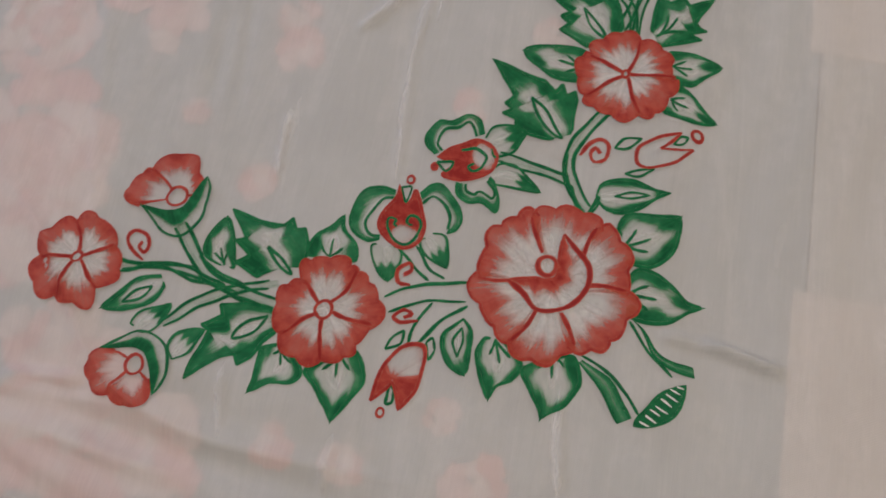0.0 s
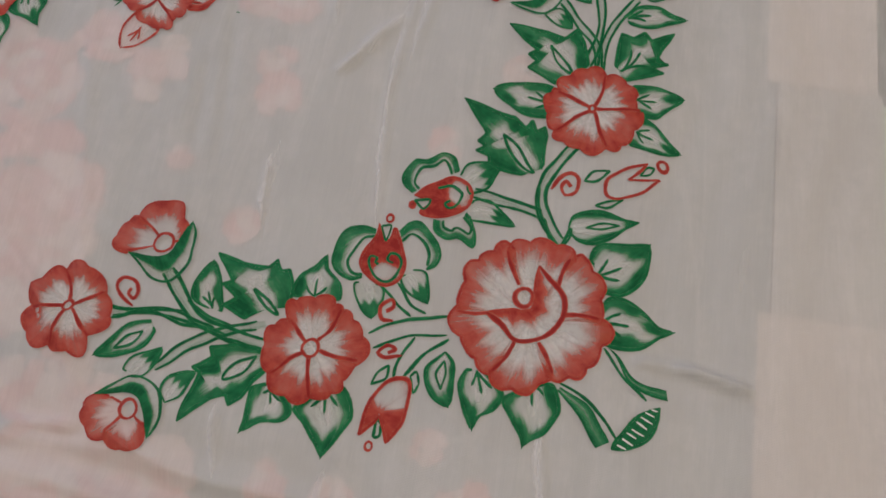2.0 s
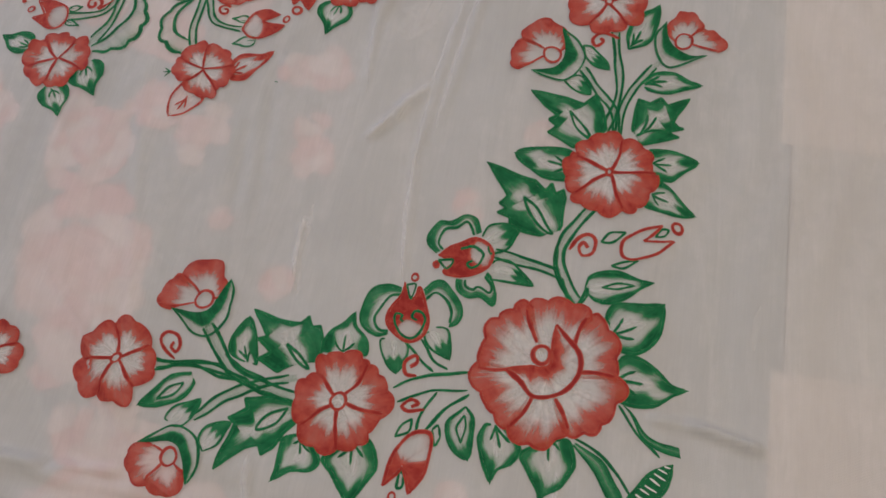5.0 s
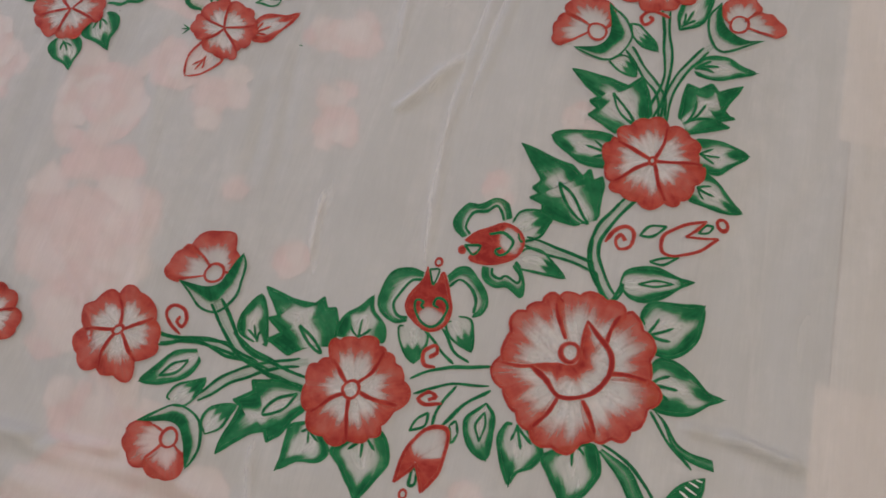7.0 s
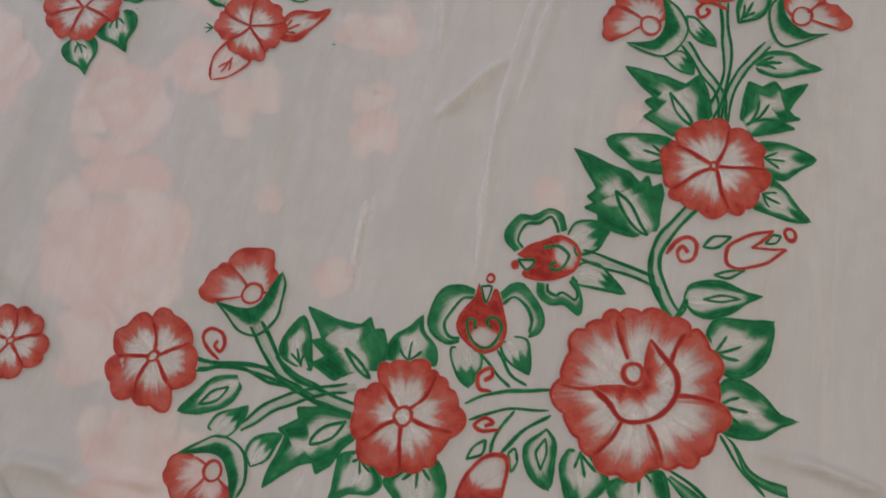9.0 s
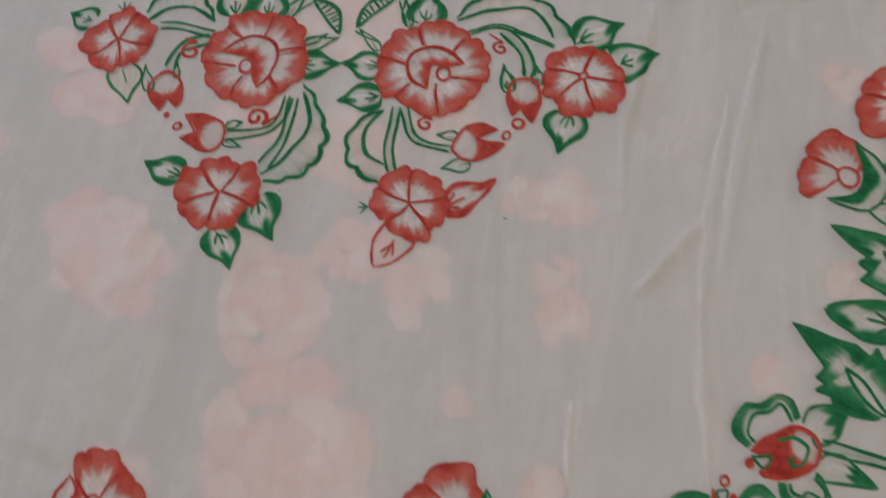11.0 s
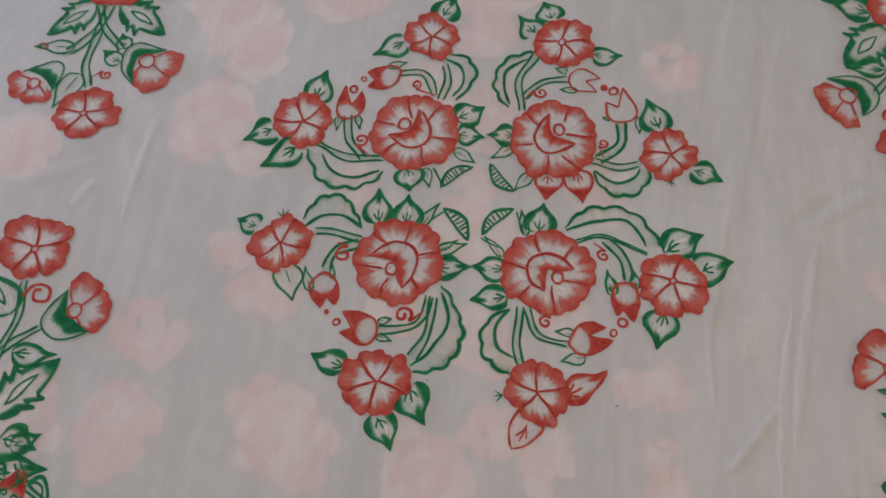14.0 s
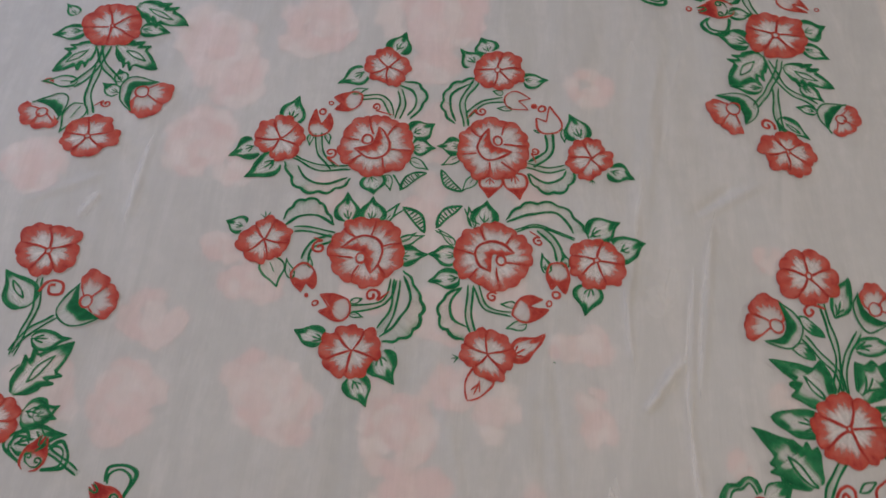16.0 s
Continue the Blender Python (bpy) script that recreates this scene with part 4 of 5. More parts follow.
def blossom(x, y, r):
    """Full blossom printed on the bedsheet: rings of ruffled petals round a heart, in pink dye."""
    xyz, uv, faces = [], [], []
    low = -0.0019 + 0.00012 * (len(bedsheet.children) % 8)
    big = r > 30
    rings = ((12, 0.88, 0.33), (9, 0.58, 0.34), (6, 0.28, 0.3), (1, 0.0, 0.2)) if big else ((7, 0.70, 0.42), (4, 0.26, 0.38))
    spin = rng.random() * 6.28
    for layer, (n, far, size) in enumerate(rings):
        for k in range(n):
            if layer < 2 and rng.random() < 0.16:
                continue
            g = spin + layer * 0.5 + 2 * math.pi * (k + rng.normal(0, 0.12)) / n
            d, w = r * 1.14 * far * (1 + rng.normal(0, 0.13)), r * 1.14 * size * (1 + rng.normal(0, 0.2))
            a, q = np.linspace(0, 2 * math.pi, 25), np.array([0.0, 0.45, 0.80, 0.93, 1.0])
            A, Q = np.meshgrid(a, q, indexing="ij")
            ruffle = 0.94 + 0.15 * np.abs(np.sin(2.5 * A + g)) + 0.08 * np.sin(5 * A + 2 * g) + 0.05 * np.sin(9 * A + 3 * g)
            u, v = Q * w * ruffle * 0.86 * np.cos(A), Q * w * ruffle * 1.12 * np.sin(A)
            px, py = x + d * math.cos(g) + u * math.cos(g) - v * math.sin(g), y + d * math.sin(g) + u * math.sin(g) + v * math.cos(g)
            z = np.full(A.shape, low + 0.00001 * layer + 0.000001 * k)
            faces += grid_faces(25, 5, len(xyz) * 125)
            xyz.append(np.stack([px / 1000, py / 1000, z], -1).reshape(-1, 3))
            uv.append(np.stack([np.full(A.shape, rng.random()), np.interp(Q, [0, 0.8, 0.93, 1], [1, 0.9, 0.45, 0.12])], -1).reshape(-1, 2))
    mesh_of("printed_blossom", np.concatenate(xyz), faces, np.concatenate(uv), PINK, bedsheet, "faded pink printed blossom")


blossom(-136, -267, 32)
blossom(-15, -280, 35)
blossom(94, -256, 27)
blossom(194, -266, 18)
blossom(183, -234, 15)
blossom(184, -173, 21)
blossom(127, -333, 11)
blossom(190, -384, 14)
blossom(16, -391, 52)
blossom(-102, -421, 26)
blossom(337, -290, 13)
blossom(389, -214, 14)
blossom(393, -52, 17)
blossom(101, -550, 32)
blossom(96, -606, 50)
blossom(167, -600, 35)
blossom(251, -572, 15)
blossom(392, -572, 19)
blossom(363, -529, 11)
blossom(-265, 152, 34)
blossom(-11, 273, 53)
blossom(-289, 202, 46)
blossom(-467, 0, 31)
blossom(-162, 243, 40)
blossom(186, 174, 29)
blossom(-386, -274, 34)
blossom(-280, 46, 38)
blossom(-236, 14, 23)
blossom(-191, -120, 31)
blossom(-237, -88, 17)
blossom(-291, -177, 28)
blossom(-155, -246, 32)
blossom(-300, -270, 34)
blossom(161, -175, 18)
blossom(-45, -243, 15)
blossom(25, -241, 17)
blossom(-1, 15, 19)
blossom(-84, -35, 15)
blossom(0, -40, 32)
blossom(-60, -130, 26)
blossom(20, -150, 30)
blossom(5, 90, 34)
blossom(-130, -10, 28)
blossom(120, 20, 30)
blossom(-60, 120, 26)
blossom(90, -110, 24)
blossom(-10, 190, 28)
blossom(70, -522, 30)
blossom(18, -470, 28)
blossom(128, -575, 22)
blossom(300, -575, 14)
blossom(40, -230, 24)

lining = box("folded_lining", 0.594, -0.1935, FLOOR_Z + 0.0004, 0.686, 0.70, -0.0017, PALE, None, "", 0.0006)
tagged(lining, "pale folded cotton lining under the cloth edge", "cloth")
lining = box("folded_lining", 0.604, -0.393, FLOOR_Z + 0.0004, 0.690, -0.193, -0.0020, CREAM, None, "", 0.0006)
tagged(lining, "cream folded cotton lining under the cloth edge", "cloth")
lining = box("folded_lining", 0.5938, -0.74, FLOOR_Z + 0.0004, 0.692, -0.3925, -0.0015, PALE, None, "", 0.0006)
tagged(lining, "pale folded cotton lining under the cloth corner", "cloth")

# ---- painted cloth ----
X0, Y0, X1, Y1 = -0.72, -0.74, 0.697, 0.74
CLOTH = cloth_sheet("painted_cloth", X0, Y0, X1, Y1, 0.003, 0.0, COTTON)
tagged(CLOTH, "thin white cotton cloth hand painted with red and green flowers", "cloth")
# corner spray BR
bell(389, -136, 7.3, [(((32, 8.8),), ((83, 31.2), (104, 38.8), (138, 36.1))), (((154, 28.5),), ((165, 33.5), (-176, 36.3), (-158, 39.4))), (((-146, 34.0),), ())], [(78, 31.4), (34, 13.7), (-57, 11.7), (-129, 26.3)], [(78, 31.4), (37, 27.1), (1, 29.3), (-35, 29.0), (-63, 29.8), (-129, 26.3)])
bell(504, -108, 7.2, [(((173, 9.2),), ((116, 25.2), (98, 31.8), (81, 33.3), (59, 27.8))), (((52, 20.8),), ((44, 24.7), (30, 31.4), (6, 37.1))), (((-9, 30.8),), ())], [(132, 25.3), (-172, 11.1), (-67, 12.7), (-26, 24.4)], [(132, 25.3), (177, 24.5), (-138, 30.0), (-112, 31.2), (-74, 20.2), (-26, 24.4)])
shaped_leaf(455, -123, 480, -68, [(0.25, 0.13), (0.61, 0.14), (0.84, 0.04)], [(0.24, -0.19), (0.59, -0.18)], 'vein')
shaped_leaf(470, -156, 526, -150, [(0.28, 0.2), (0.57, 0.19), (0.77, 0.05)], [(0.07, -0.09), (0.38, -0.17), (0.74, -0.07)], 'vein')
shaped_leaf(416, -122, 442, -147, [(0.23, 0.14), (0.71, 0.11)], [(0.36, -0.18), (0.67, -0.18)], 'tip')
shaped_leaf(403, -163, 429, -172, [(0.31, 0.44), (0.74, 0.29)], [(0.47, -0.13)], 'tip')
tendril(3.3, 446, -113, 436, -108, 428, -108, 423, -115, 427, -121, 433, -116, 429, -113)
rose(423, -425, [(((115, 55.6), (115, 26.7)), ((107, 61.3), (92, 64.2), (71, 61.8))), (((63, 54.9), (56, 31.0)), ((59, 62.0), (34, 62.6), (17, 54.3))), (((7, 50.9), (11, 23.8)), ((-3, 61.4), (-25, 58.9), (-41, 57.2), (-53, 51.2))), (((-64, 44.7), (-63, 20.1)), ((-66, 48.3), (-83, 57.1), (-106, 59.4))), (((-116, 50.4), (-118, 20.3)), ((-122, 54.7), (-141, 55.1), (-166, 61.4))), (((-177, 53.5), (-176, 29.9)), ((174, 56.6), (148, 62.2), (137, 59.6), (122, 64.0)))], [(-176, 32.8), (-157, 21.6), (-118, 20.3), (-86, 18.2), (-44, 18.8), (-4, 22.1), (30, 26.8), (57, 30.8), (87, 40.3)], [(-176, 32.8), (161, 15.6), (145, 8.1), (91, 8.3), (90, 21.9), (87, 40.3)], ((115, 15.3), 6.6))
shaped_leaf(469, -387, 509, -353, [(0.09, 0.3), (0.32, 0.36), (0.66, 0.17)], [(-0.05, -0.24), (0.16, -0.41), (0.49, -0.39), (0.8, -0.2)], 'vein')
shaped_leaf(477, -424, 531, -420, [(0.01, 0.3), (0.16, 0.41), (0.49, 0.29), (0.75, 0.07)], [(-0.01, -0.21), (0.21, -0.3), (0.5, -0.27), (0.78, -0.08)], 'vein')
shaped_leaf(393, -470, 391, -515, [(0.28, 0.38), (0.58, 0.29), (0.74, 0.05)], [(0.04, -0.25), (0.29, -0.33), (0.68, -0.18)], 'vein')
shaped_leaf(430, -477, 428, -522, [(-0.13, 0.31), (0.24, 0.51), (0.57, 0.36), (0.82, 0.1)], [(0.26, -0.39), (0.57, -0.25), (0.83, -0.05)], 'vein')
flower(265, -472, [(((62, 34.7),), ((53, 39.3), (37, 40.0), (11, 42.9))), (((-9, 35.5),), ((-27, 35.0), (-43, 38.3), (-64, 39.6))), (((-83, 36.3),), ((-94, 43.5), (-121, 42.1))), (((-139, 35.4),), ((-156, 38.9), (167, 37.4), (151, 31.5))), (((141, 24.3),), ((125, 39.4), (114, 38.3), (84, 41.6), (69, 39.1)))], 6.5)
shaped_leaf(261, -436, 264, -398, [(0.03, 0.5), (0.42, 0.44), (0.7, 0.18)], [(0.11, -0.44), (0.43, -0.34), (0.68, -0.07)], 'vein')
shaped_leaf(240, -503, 225, -541, [(0.16, 0.57), (0.47, 0.51), (0.67, 0.22)], [(0.17, -0.24), (0.38, -0.2), (0.79, -0.03)], 'vein')
shaped_leaf(280, -505, 288, -551, [(-0.08, 0.37), (0.29, 0.46), (0.65, 0.22)], [(0.17, -0.44), (0.5, -0.25), (0.8, -0.08)], 'vein')
jag(238, -450, 179, -410, [(0.26, 0.29), (0.53, 0.36), (0.49, 0.22), (0.7, 0.21), (0.65, 0.12)], [(0.01, -0.12), (0.14, -0.28), (0.28, -0.38), (0.33, -0.31), (0.45, -0.38), (0.48, -0.26), (0.72, -0.11)], 'vein', slit=[(0.42, 0.01), (0.2, 0.01), (0.01, 0.04), (0.18, 0.08)])
jag(232, -485, 180, -539, [(0.01, -0.12), (0.15, -0.27), (0.36, -0.43), (0.4, -0.34), (0.62, -0.38), (0.59, -0.29)], [(0.06, 0.09), (0.24, 0.11), (0.41, 0.17), (0.54, 0.18), (0.51, 0.07), (0.64, 0.01), (0.82, 0.0)], 'vein', slit=[(0.05, -0.07), (0.23, -0.15), (0.44, -0.09), (0.25, -0.02)])
orchid(306, -391, [(-9, 22), (-10, 10), (-16, -5), (-15, -16), (-7, -23), (5, -25), (15, -18), (18, -7), (13, 4), (5, 21), (3, 14), (1, 10), (-3, 12)], [(-6, 22), (0, 10), (2, 23)], [(-2, -10), (-5, -9), (-4, -5), (-10, -5), (-10, -12), (-4, -19), (4, -22), (11, -17), (15, -7), (11, 0), (5, 1), (4, -5), (8, -7)], [([(-10, 17), (-20, 19), (-31, 16), (-37, 6), (-38, -10), (-33, -20), (-22, -24), (-13, -22)], [(-10, 12), (-18, 10), (-24, 0), (-27, -9), (-24, -17), (-19, -20), (-13, -20)]), ([(9, 19), (16, 27), (26, 27), (36, 15), (42, 4), (40, -6), (34, -10)], [(11, 11), (18, 18), (27, 13), (33, 4), (34, -7)])], (4, -18))
orchid(342, -342, [(-22, 0), (-9, 11), (6, 20), (18, 17), (24, 8), (21, -3), (11, -12), (-3, -15), (-14, -14), (-11, -8), (-7, -2), (-14, -1)], [(-20, -3), (-12, -9), (-7, -2)], [(-4, 10), (-1, 11), (7, 13), (14, 9), (16, 5), (14, -3), (9, -6), (5, -3), (9, 0)], [([(-23, 3), (-32, 9), (-32, 18), (-24, 30), (-14, 32), (-4, 39), (6, 36), (11, 25)], [(-18, 7), (-23, 12), (-18, 25), (-9, 28), (-1, 33), (4, 28), (6, 22)]), ([(-3, -16), (0, -26), (11, -31), (19, -30), (31, -35), (32, -27), (26, -15), (20, -9)], [(4, -16), (6, -22), (13, -25), (16, -22), (26, -26), (27, -20), (19, -12)])], (16, 8))
ring(305, -362, 2.9)
dot(320, -349, 2.4)
shaped_leaf(298, -416, 304, -444, [(0.11, 0.33), (0.34, 0.41), (0.73, 0.24)], [(0.01, -0.36), (0.26, -0.36), (0.72, -0.22)], 'tip')
shaped_leaf(329, -402, 346, -428, [(0.19, 0.24), (0.5, 0.19), (0.75, 0.12)], [(0.05, -0.34), (0.33, -0.35), (0.69, -0.21)], 'tip')
shaped_leaf(355, -319, 387, -308, [(0.2, 0.23), (0.53, 0.24), (0.8, 0.13)], [(0.11, -0.47), (0.53, -0.44), (0.84, -0.15)], 'tip')
shaped_leaf(366, -347, 404, -354, [(0.02, 0.2), (0.28, 0.3), (0.68, 0.16)], [(0.1, -0.2), (0.49, -0.13), (0.76, -0.06)], 'tip')
flower(77, -468, [(((114, 27.4),), ((97, 34.7), (63, 32.4))), (((34, 25.9),), ((13, 29.1), (-21, 34.4))), (((-44, 28.8),), ((-58, 42.1), (-86, 36.3))), (((-100, 30.8),), ((-117, 38.7), (-151, 36.1))), (((-169, 26.9),), ((164, 30.8), (131, 35.1)))], 3.6)
bell(136, -409, 7.3, [(((13, 10.7),), ((63, 23.4), (80, 34.1), (122, 36.9))), (((143, 29.2),), ((149, 34.1), (167, 37.8), (-173, 39.8))), (((-158, 29.3),), ())], [(-155, 28.5), (-94, 10.4), (-8, 8.9), (47, 19.6), (51, 26.7)], [(-155, 28.5), (-103, 26.9), (-71, 30.3), (-36, 26.9), (22, 24.1), (51, 26.7)])
bell(142, -536, 6.6, [(((156, 16.7),), ((179, 31.2), (-165, 34.9), (-136, 32.9))), (((-116, 25.3),), ((-101, 28.9), (-67, 31.1))), (((-36, 16.3),), ())], [(165, 28.0), (93, 9.9), (4, 10.6), (-42, 27.2)], [(165, 28.0), (116, 21.8), (85, 23.2), (41, 24.7), (-6, 25.2), (-42, 27.2)])
tendril(3.3, 122, -460, 113, -454, 108, -447, 112, -439, 121, -441, 125, -449, 122, -454, 117, -451, 119, -447)
shaped_leaf(139, -468, 106, -503, [(0.07, 0.18), (0.36, 0.29), (0.72, 0.22)], [(0.4, -0.16), (0.82, -0.03)], 'slit')
shaped_leaf(139, -513, 153, -487, [(0.07, 0.31), (0.44, 0.34)], [(0.2, -0.2), (0.5, -0.24), (0.78, -0.15)], 'tip')
shaped_leaf(167, -528, 184, -502, [(0.17, 0.32), (0.5, 0.39), (0.78, 0.22)], [(0.32, -0.16), (0.69, -0.09)], 'tip')
shaped_leaf(181, -454, 177, -416, [(0.26, 0.36), (0.69, 0.23)], [(-0.02, -0.26), (0.57, -0.2)], 'vein')
flower(452, -246, [(((75, 31.5),), ((60, 36.4), (33, 39.8), (15, 36.7))), (((4, 39.0),), ((-7, 40.7), (-34, 41.0), (-56, 41.0))), (((-66, 35.2),), ((-84, 42.5), (-111, 38.1), (-132, 40.6))), (((-139, 34.1),), ((-147, 38.9), (177, 40.4), (156, 34.5))), (((156, 30.7),), ((141, 38.7), (118, 36.4), (91, 38.7)))], 2.6)
shaped_leaf(416, -243, 369, -240, [(-0.06, 0.33), (0.32, 0.34), (0.67, 0.2)], [(-0.03, -0.25), (0.24, -0.28), (0.66, -0.2)], 'vein')
shaped_leaf(486, -233, 527, -226, [(0.02, 0.31), (0.4, 0.28), (0.74, 0.12)], [(0.03, -0.3), (0.35, -0.41), (0.69, -0.18)], 'vein')
shaped_leaf(490, -260, 526, -276, [(-0.02, 0.32), (0.33, 0.26), (0.81, 0.06)], [(0.0, -0.4), (0.44, -0.28), (0.74, -0.15)], 'vein')
jag(418, -315, 348, -252, [(0.16, 0.09), (0.3, 0.18), (0.41, 0.22), (0.45, 0.18), (0.55, 0.24), (0.54, 0.14), (0.61, 0.16), (0.62, 0.07)], [(0.1, -0.13), (0.28, -0.32), (0.36, -0.36), (0.38, -0.27), (0.47, -0.31), (0.45, -0.23), (0.59, -0.22), (0.79, -0.1)], 'vein', slit=[(0.53, -0.04), (0.38, -0.07), (0.1, -0.01), (0.32, 0.02)])
jag(434, -217, 376, -177, [(0.1, 0.22), (0.29, 0.25), (0.44, 0.28), (0.44, 0.13), (0.56, 0.14), (0.53, 0.03), (0.74, 0.05)], [(-0.03, -0.23), (0.2, -0.42), (0.36, -0.5), (0.4, -0.31), (0.61, -0.24), (0.83, -0.1)], 'vein', slit=[(0.46, -0.12), (0.26, -0.1), (0.05, -0.0), (0.26, -0.0)])
jag(469, -210, 513, -166, [(0.04, 0.1), (0.43, 0.41), (0.53, 0.26), (0.69, 0.25), (0.7, 0.11)], [(0.01, -0.16), (0.25, -0.25), (0.48, -0.37), (0.42, -0.21), (0.62, -0.3), (0.55, -0.17)], 'vein')
tendril(3.3, 427, -320, 433, -309, 442, -304, 448, -309, 446, -320, 438, -323, 435, -316, 439, -311, 443, -315)
loop(GREEN, 451, -310, 458, -301, 470, -298, 461, -308)
loop(GREEN, 462, -329, 471, -324, 483, -322, 472, -329)
bud_outline(0, 501, -288, 485, -295, 471, -304, 468, -313, 471, -320, 481, -321, 498, -312, 511, -299, 486, -305)
loop(GREEN, 495, -299, 499, -291, 506, -290, 503, -296)
ring(512, -289, 4.3)
bud_outline(1, 311, -529, 313, -510, 323, -490, 337, -485, 343, -493, 340, -515, 332, -532, 323, -512)
loop(GREEN, 321, -529, 322, -515, 325, -519, 325, -527)
ring(320, -536, 2.8)
loop(GREEN, 313, -493, 316, -483, 324, -476, 323, -487)
loop(GREEN, 340, -481, 345, -477, 348, -486, 345, -493)
shaped_leaf(363, -460, 372, -501, [(0.24, 0.17), (0.64, 0.12)], [(0.31, -0.32), (0.76, -0.28)], 'slit')
tendril(3.3, 321, -443, 312, -443, 310, -434, 318, -428, 320, -433, 314, -437)
tendril(3.3, 332, -468, 321, -472, 314, -468, 320, -462, 327, -464, 322, -468)
line(2.6, 480, -441, 492, -455, 512, -474)
ribbon(483, -440, 503, -460, 527, -465, 486, -443, 502, -464, 529, -472)
line(2.6, 449, -471, 469, -478, 483, -491, 494, -506)
ribbon(450, -474, 472, -485, 489, -508, 448, -476, 468, -494, 481, -512)
cut_end(491, -513, 494, -504, 509, -484, 524, -477, 519, -496, 505, -509)
line(2.8, 304, -455, 332, -440, 364, -434)
line(2.4, 309, -464, 334, -454, 364, -447)
line(2.8, 365, -450, 347, -467, 335, -485)
line(2.4, 339, -453, 331, -472, 329, -486)
line(2.5, 307, -416, 321, -430, 333, -437)
line(2.5, 319, -413, 333, -428, 345, -435)
stem(8.4, 144, -431, 171, -460, 195, -470, 229, -475)
stem(4.4, 109, -467, 152, -462, 191, -471)
stem(6.5, 152, -505, 171, -484, 197, -470, 227, -459)
line(2.4, 200, -474, 215, -477, 232, -481)
stem(7.2, 446, -274, 421, -314, 425, -344, 440, -366)
stem(6.7, 367, -333, 394, -336, 422, -343)
leaf(444, -351, 498, -338, 0.48, -0.05, 'slit')
line(2.3, 445, -350, 444, -359, 440, -366)
stem(5.9, 455, -210, 447, -183, 415, -144)
stem(5.9, 443, -212, 452, -167, 443, -103)
stem(5.9, 454, -212, 461, -169, 485, -132)
round_flower(433, -73, 36, -121)
line(3.6, 104, -463, 127, -463, 147, -461, 163, -458)
line(2.8, 107, -471, 125, -465, 144, -464, 163, -468, 182, -469, 197, -471)
line(2.6, 164, -450, 184, -460, 203, -467)
line(3.2, 416, -319, 419, -337, 428, -354)
line(4.0, 423, -345, 431, -359, 438, -366)
line(2.8, 444, -350, 441, -360, 439, -366)
# TL arm
flower(-426, 206, [(((-170, 34.6),), ((163, 39.4), (130, 37.7), (113, 37.1))), (((111, 34.7),), ((92, 38.7), (63, 40.5), (46, 37.1))), (((39, 35.6),), ((13, 35.6), (-16, 39.5))), (((-25, 34.7),), ((-44, 35.1), (-80, 30.9))), (((-90, 29.9),), ((-118, 34.2), (-147, 34.4)))], 3)
flower(-413, 37, [(((99, 27.6),), ((83, 33.0), (53, 35.7), (33, 31.3))), (((20, 31.4),), ((15, 37.7), (-10, 39.3), (-30, 27.0))), (((-34, 25.3),), ((-55, 29.1), (-103, 28.8))), (((-122, 24.3),), ((-133, 29.1), (-160, 32.2), (179, 29.6))), (((174, 26.9),), ((150, 29.3), (105, 27.9)))], 3)
bell(-364, 108, 7.6, [(((43, 18.0),), ((32, 28.9), (22, 38.0), (-11, 35.1))), (((-28, 31.2),), ((-46, 37.7), (-81, 39.4), (-93, 33.7))), (((-121, 17.8),), ())], [(44, 23.3), (146, 11.0), (-140, 15.9), (-102, 31.4)], [(44, 23.3), (115, 23.9), (161, 29.5), (-148, 28.5), (-102, 31.4)])
leaf(-458, 197, -497, 184, 0.6, 0)
leaf(-390, 207, -352, 205, 0.62, 0)
spiky(-437, 175, -481, 130, 0.6, 0)
spiky(-414, 178, -354, 146, 0.62, 0, start=0.01)
spiky(-403, 248, -330, 216, 0.5, 0)
leaf(-475, 222, -493, 237, 0.7, 0)
stem(6.6, -435, 175, -421, 145, -395, 118)
stem(7.4, -424, 174, -430, 139, -455, 103)
stem(7.1, -426, 142, -428, 99, -418, 70)
leaf(-446, 116, -490, 112, 0.38, 0, 'bare')
leaf(-475, 114, -488, 112, 0.5, 0, 'vein', RED)
side_bell(-473, 68, 29, -122, 22, 32, 0.15)
curl(-402, 86, 5.0, -217, 1, -416, 83)
leaf(-431, 84, -449, 39, 0.5, 0, 'bare')
leaf(-393, 103, -416, 116, 0.7, 0, 'tip')
leaf(-394, 122, -401, 142, 0.8, 0, 'tip')
# BL upper arm
flower(-415, -114, [(((102, 28.3),), ((85, 31.0), (61, 32.9), (43, 37.5))), (((25, 27.1),), ((10, 33.0), (-22, 33.2), (-46, 31.2))), (((-62, 23.2),), ((-76, 29.8), (-97, 32.4))), (((-124, 27.2),), ((-151, 33.0), (-174, 34.3))), (((166, 32.8),), ((144, 40.6), (126, 38.0), (104, 31.5)))], 3)
bell(-360, -170, 6.3, [(((120, 10.3),), ((109, 29.3), (95, 38.2), (63, 35.2))), (((51, 28.2),), ((42, 32.2), (22, 34.1), (-3, 33.8), (-25, 31.0))), (((-52, 15.9),), ())], [(116, 23.6), (177, 7.2), (-73, 11.6), (-43, 26.6)], [(116, 23.6), (178, 24.4), (-153, 31.1), (-123, 30.0), (-93, 28.4), (-43, 26.6)])
tendril(3.3, -413, -162, -408, -152, -399, -149, -390, -153, -390, -164, -401, -164, -404, -155, -397, -154)
leaf(-419, -180, -453, -141, 0.7, 0, 'slit')
leaf(-406, -215, -364, -213, 0.52, -0.05)
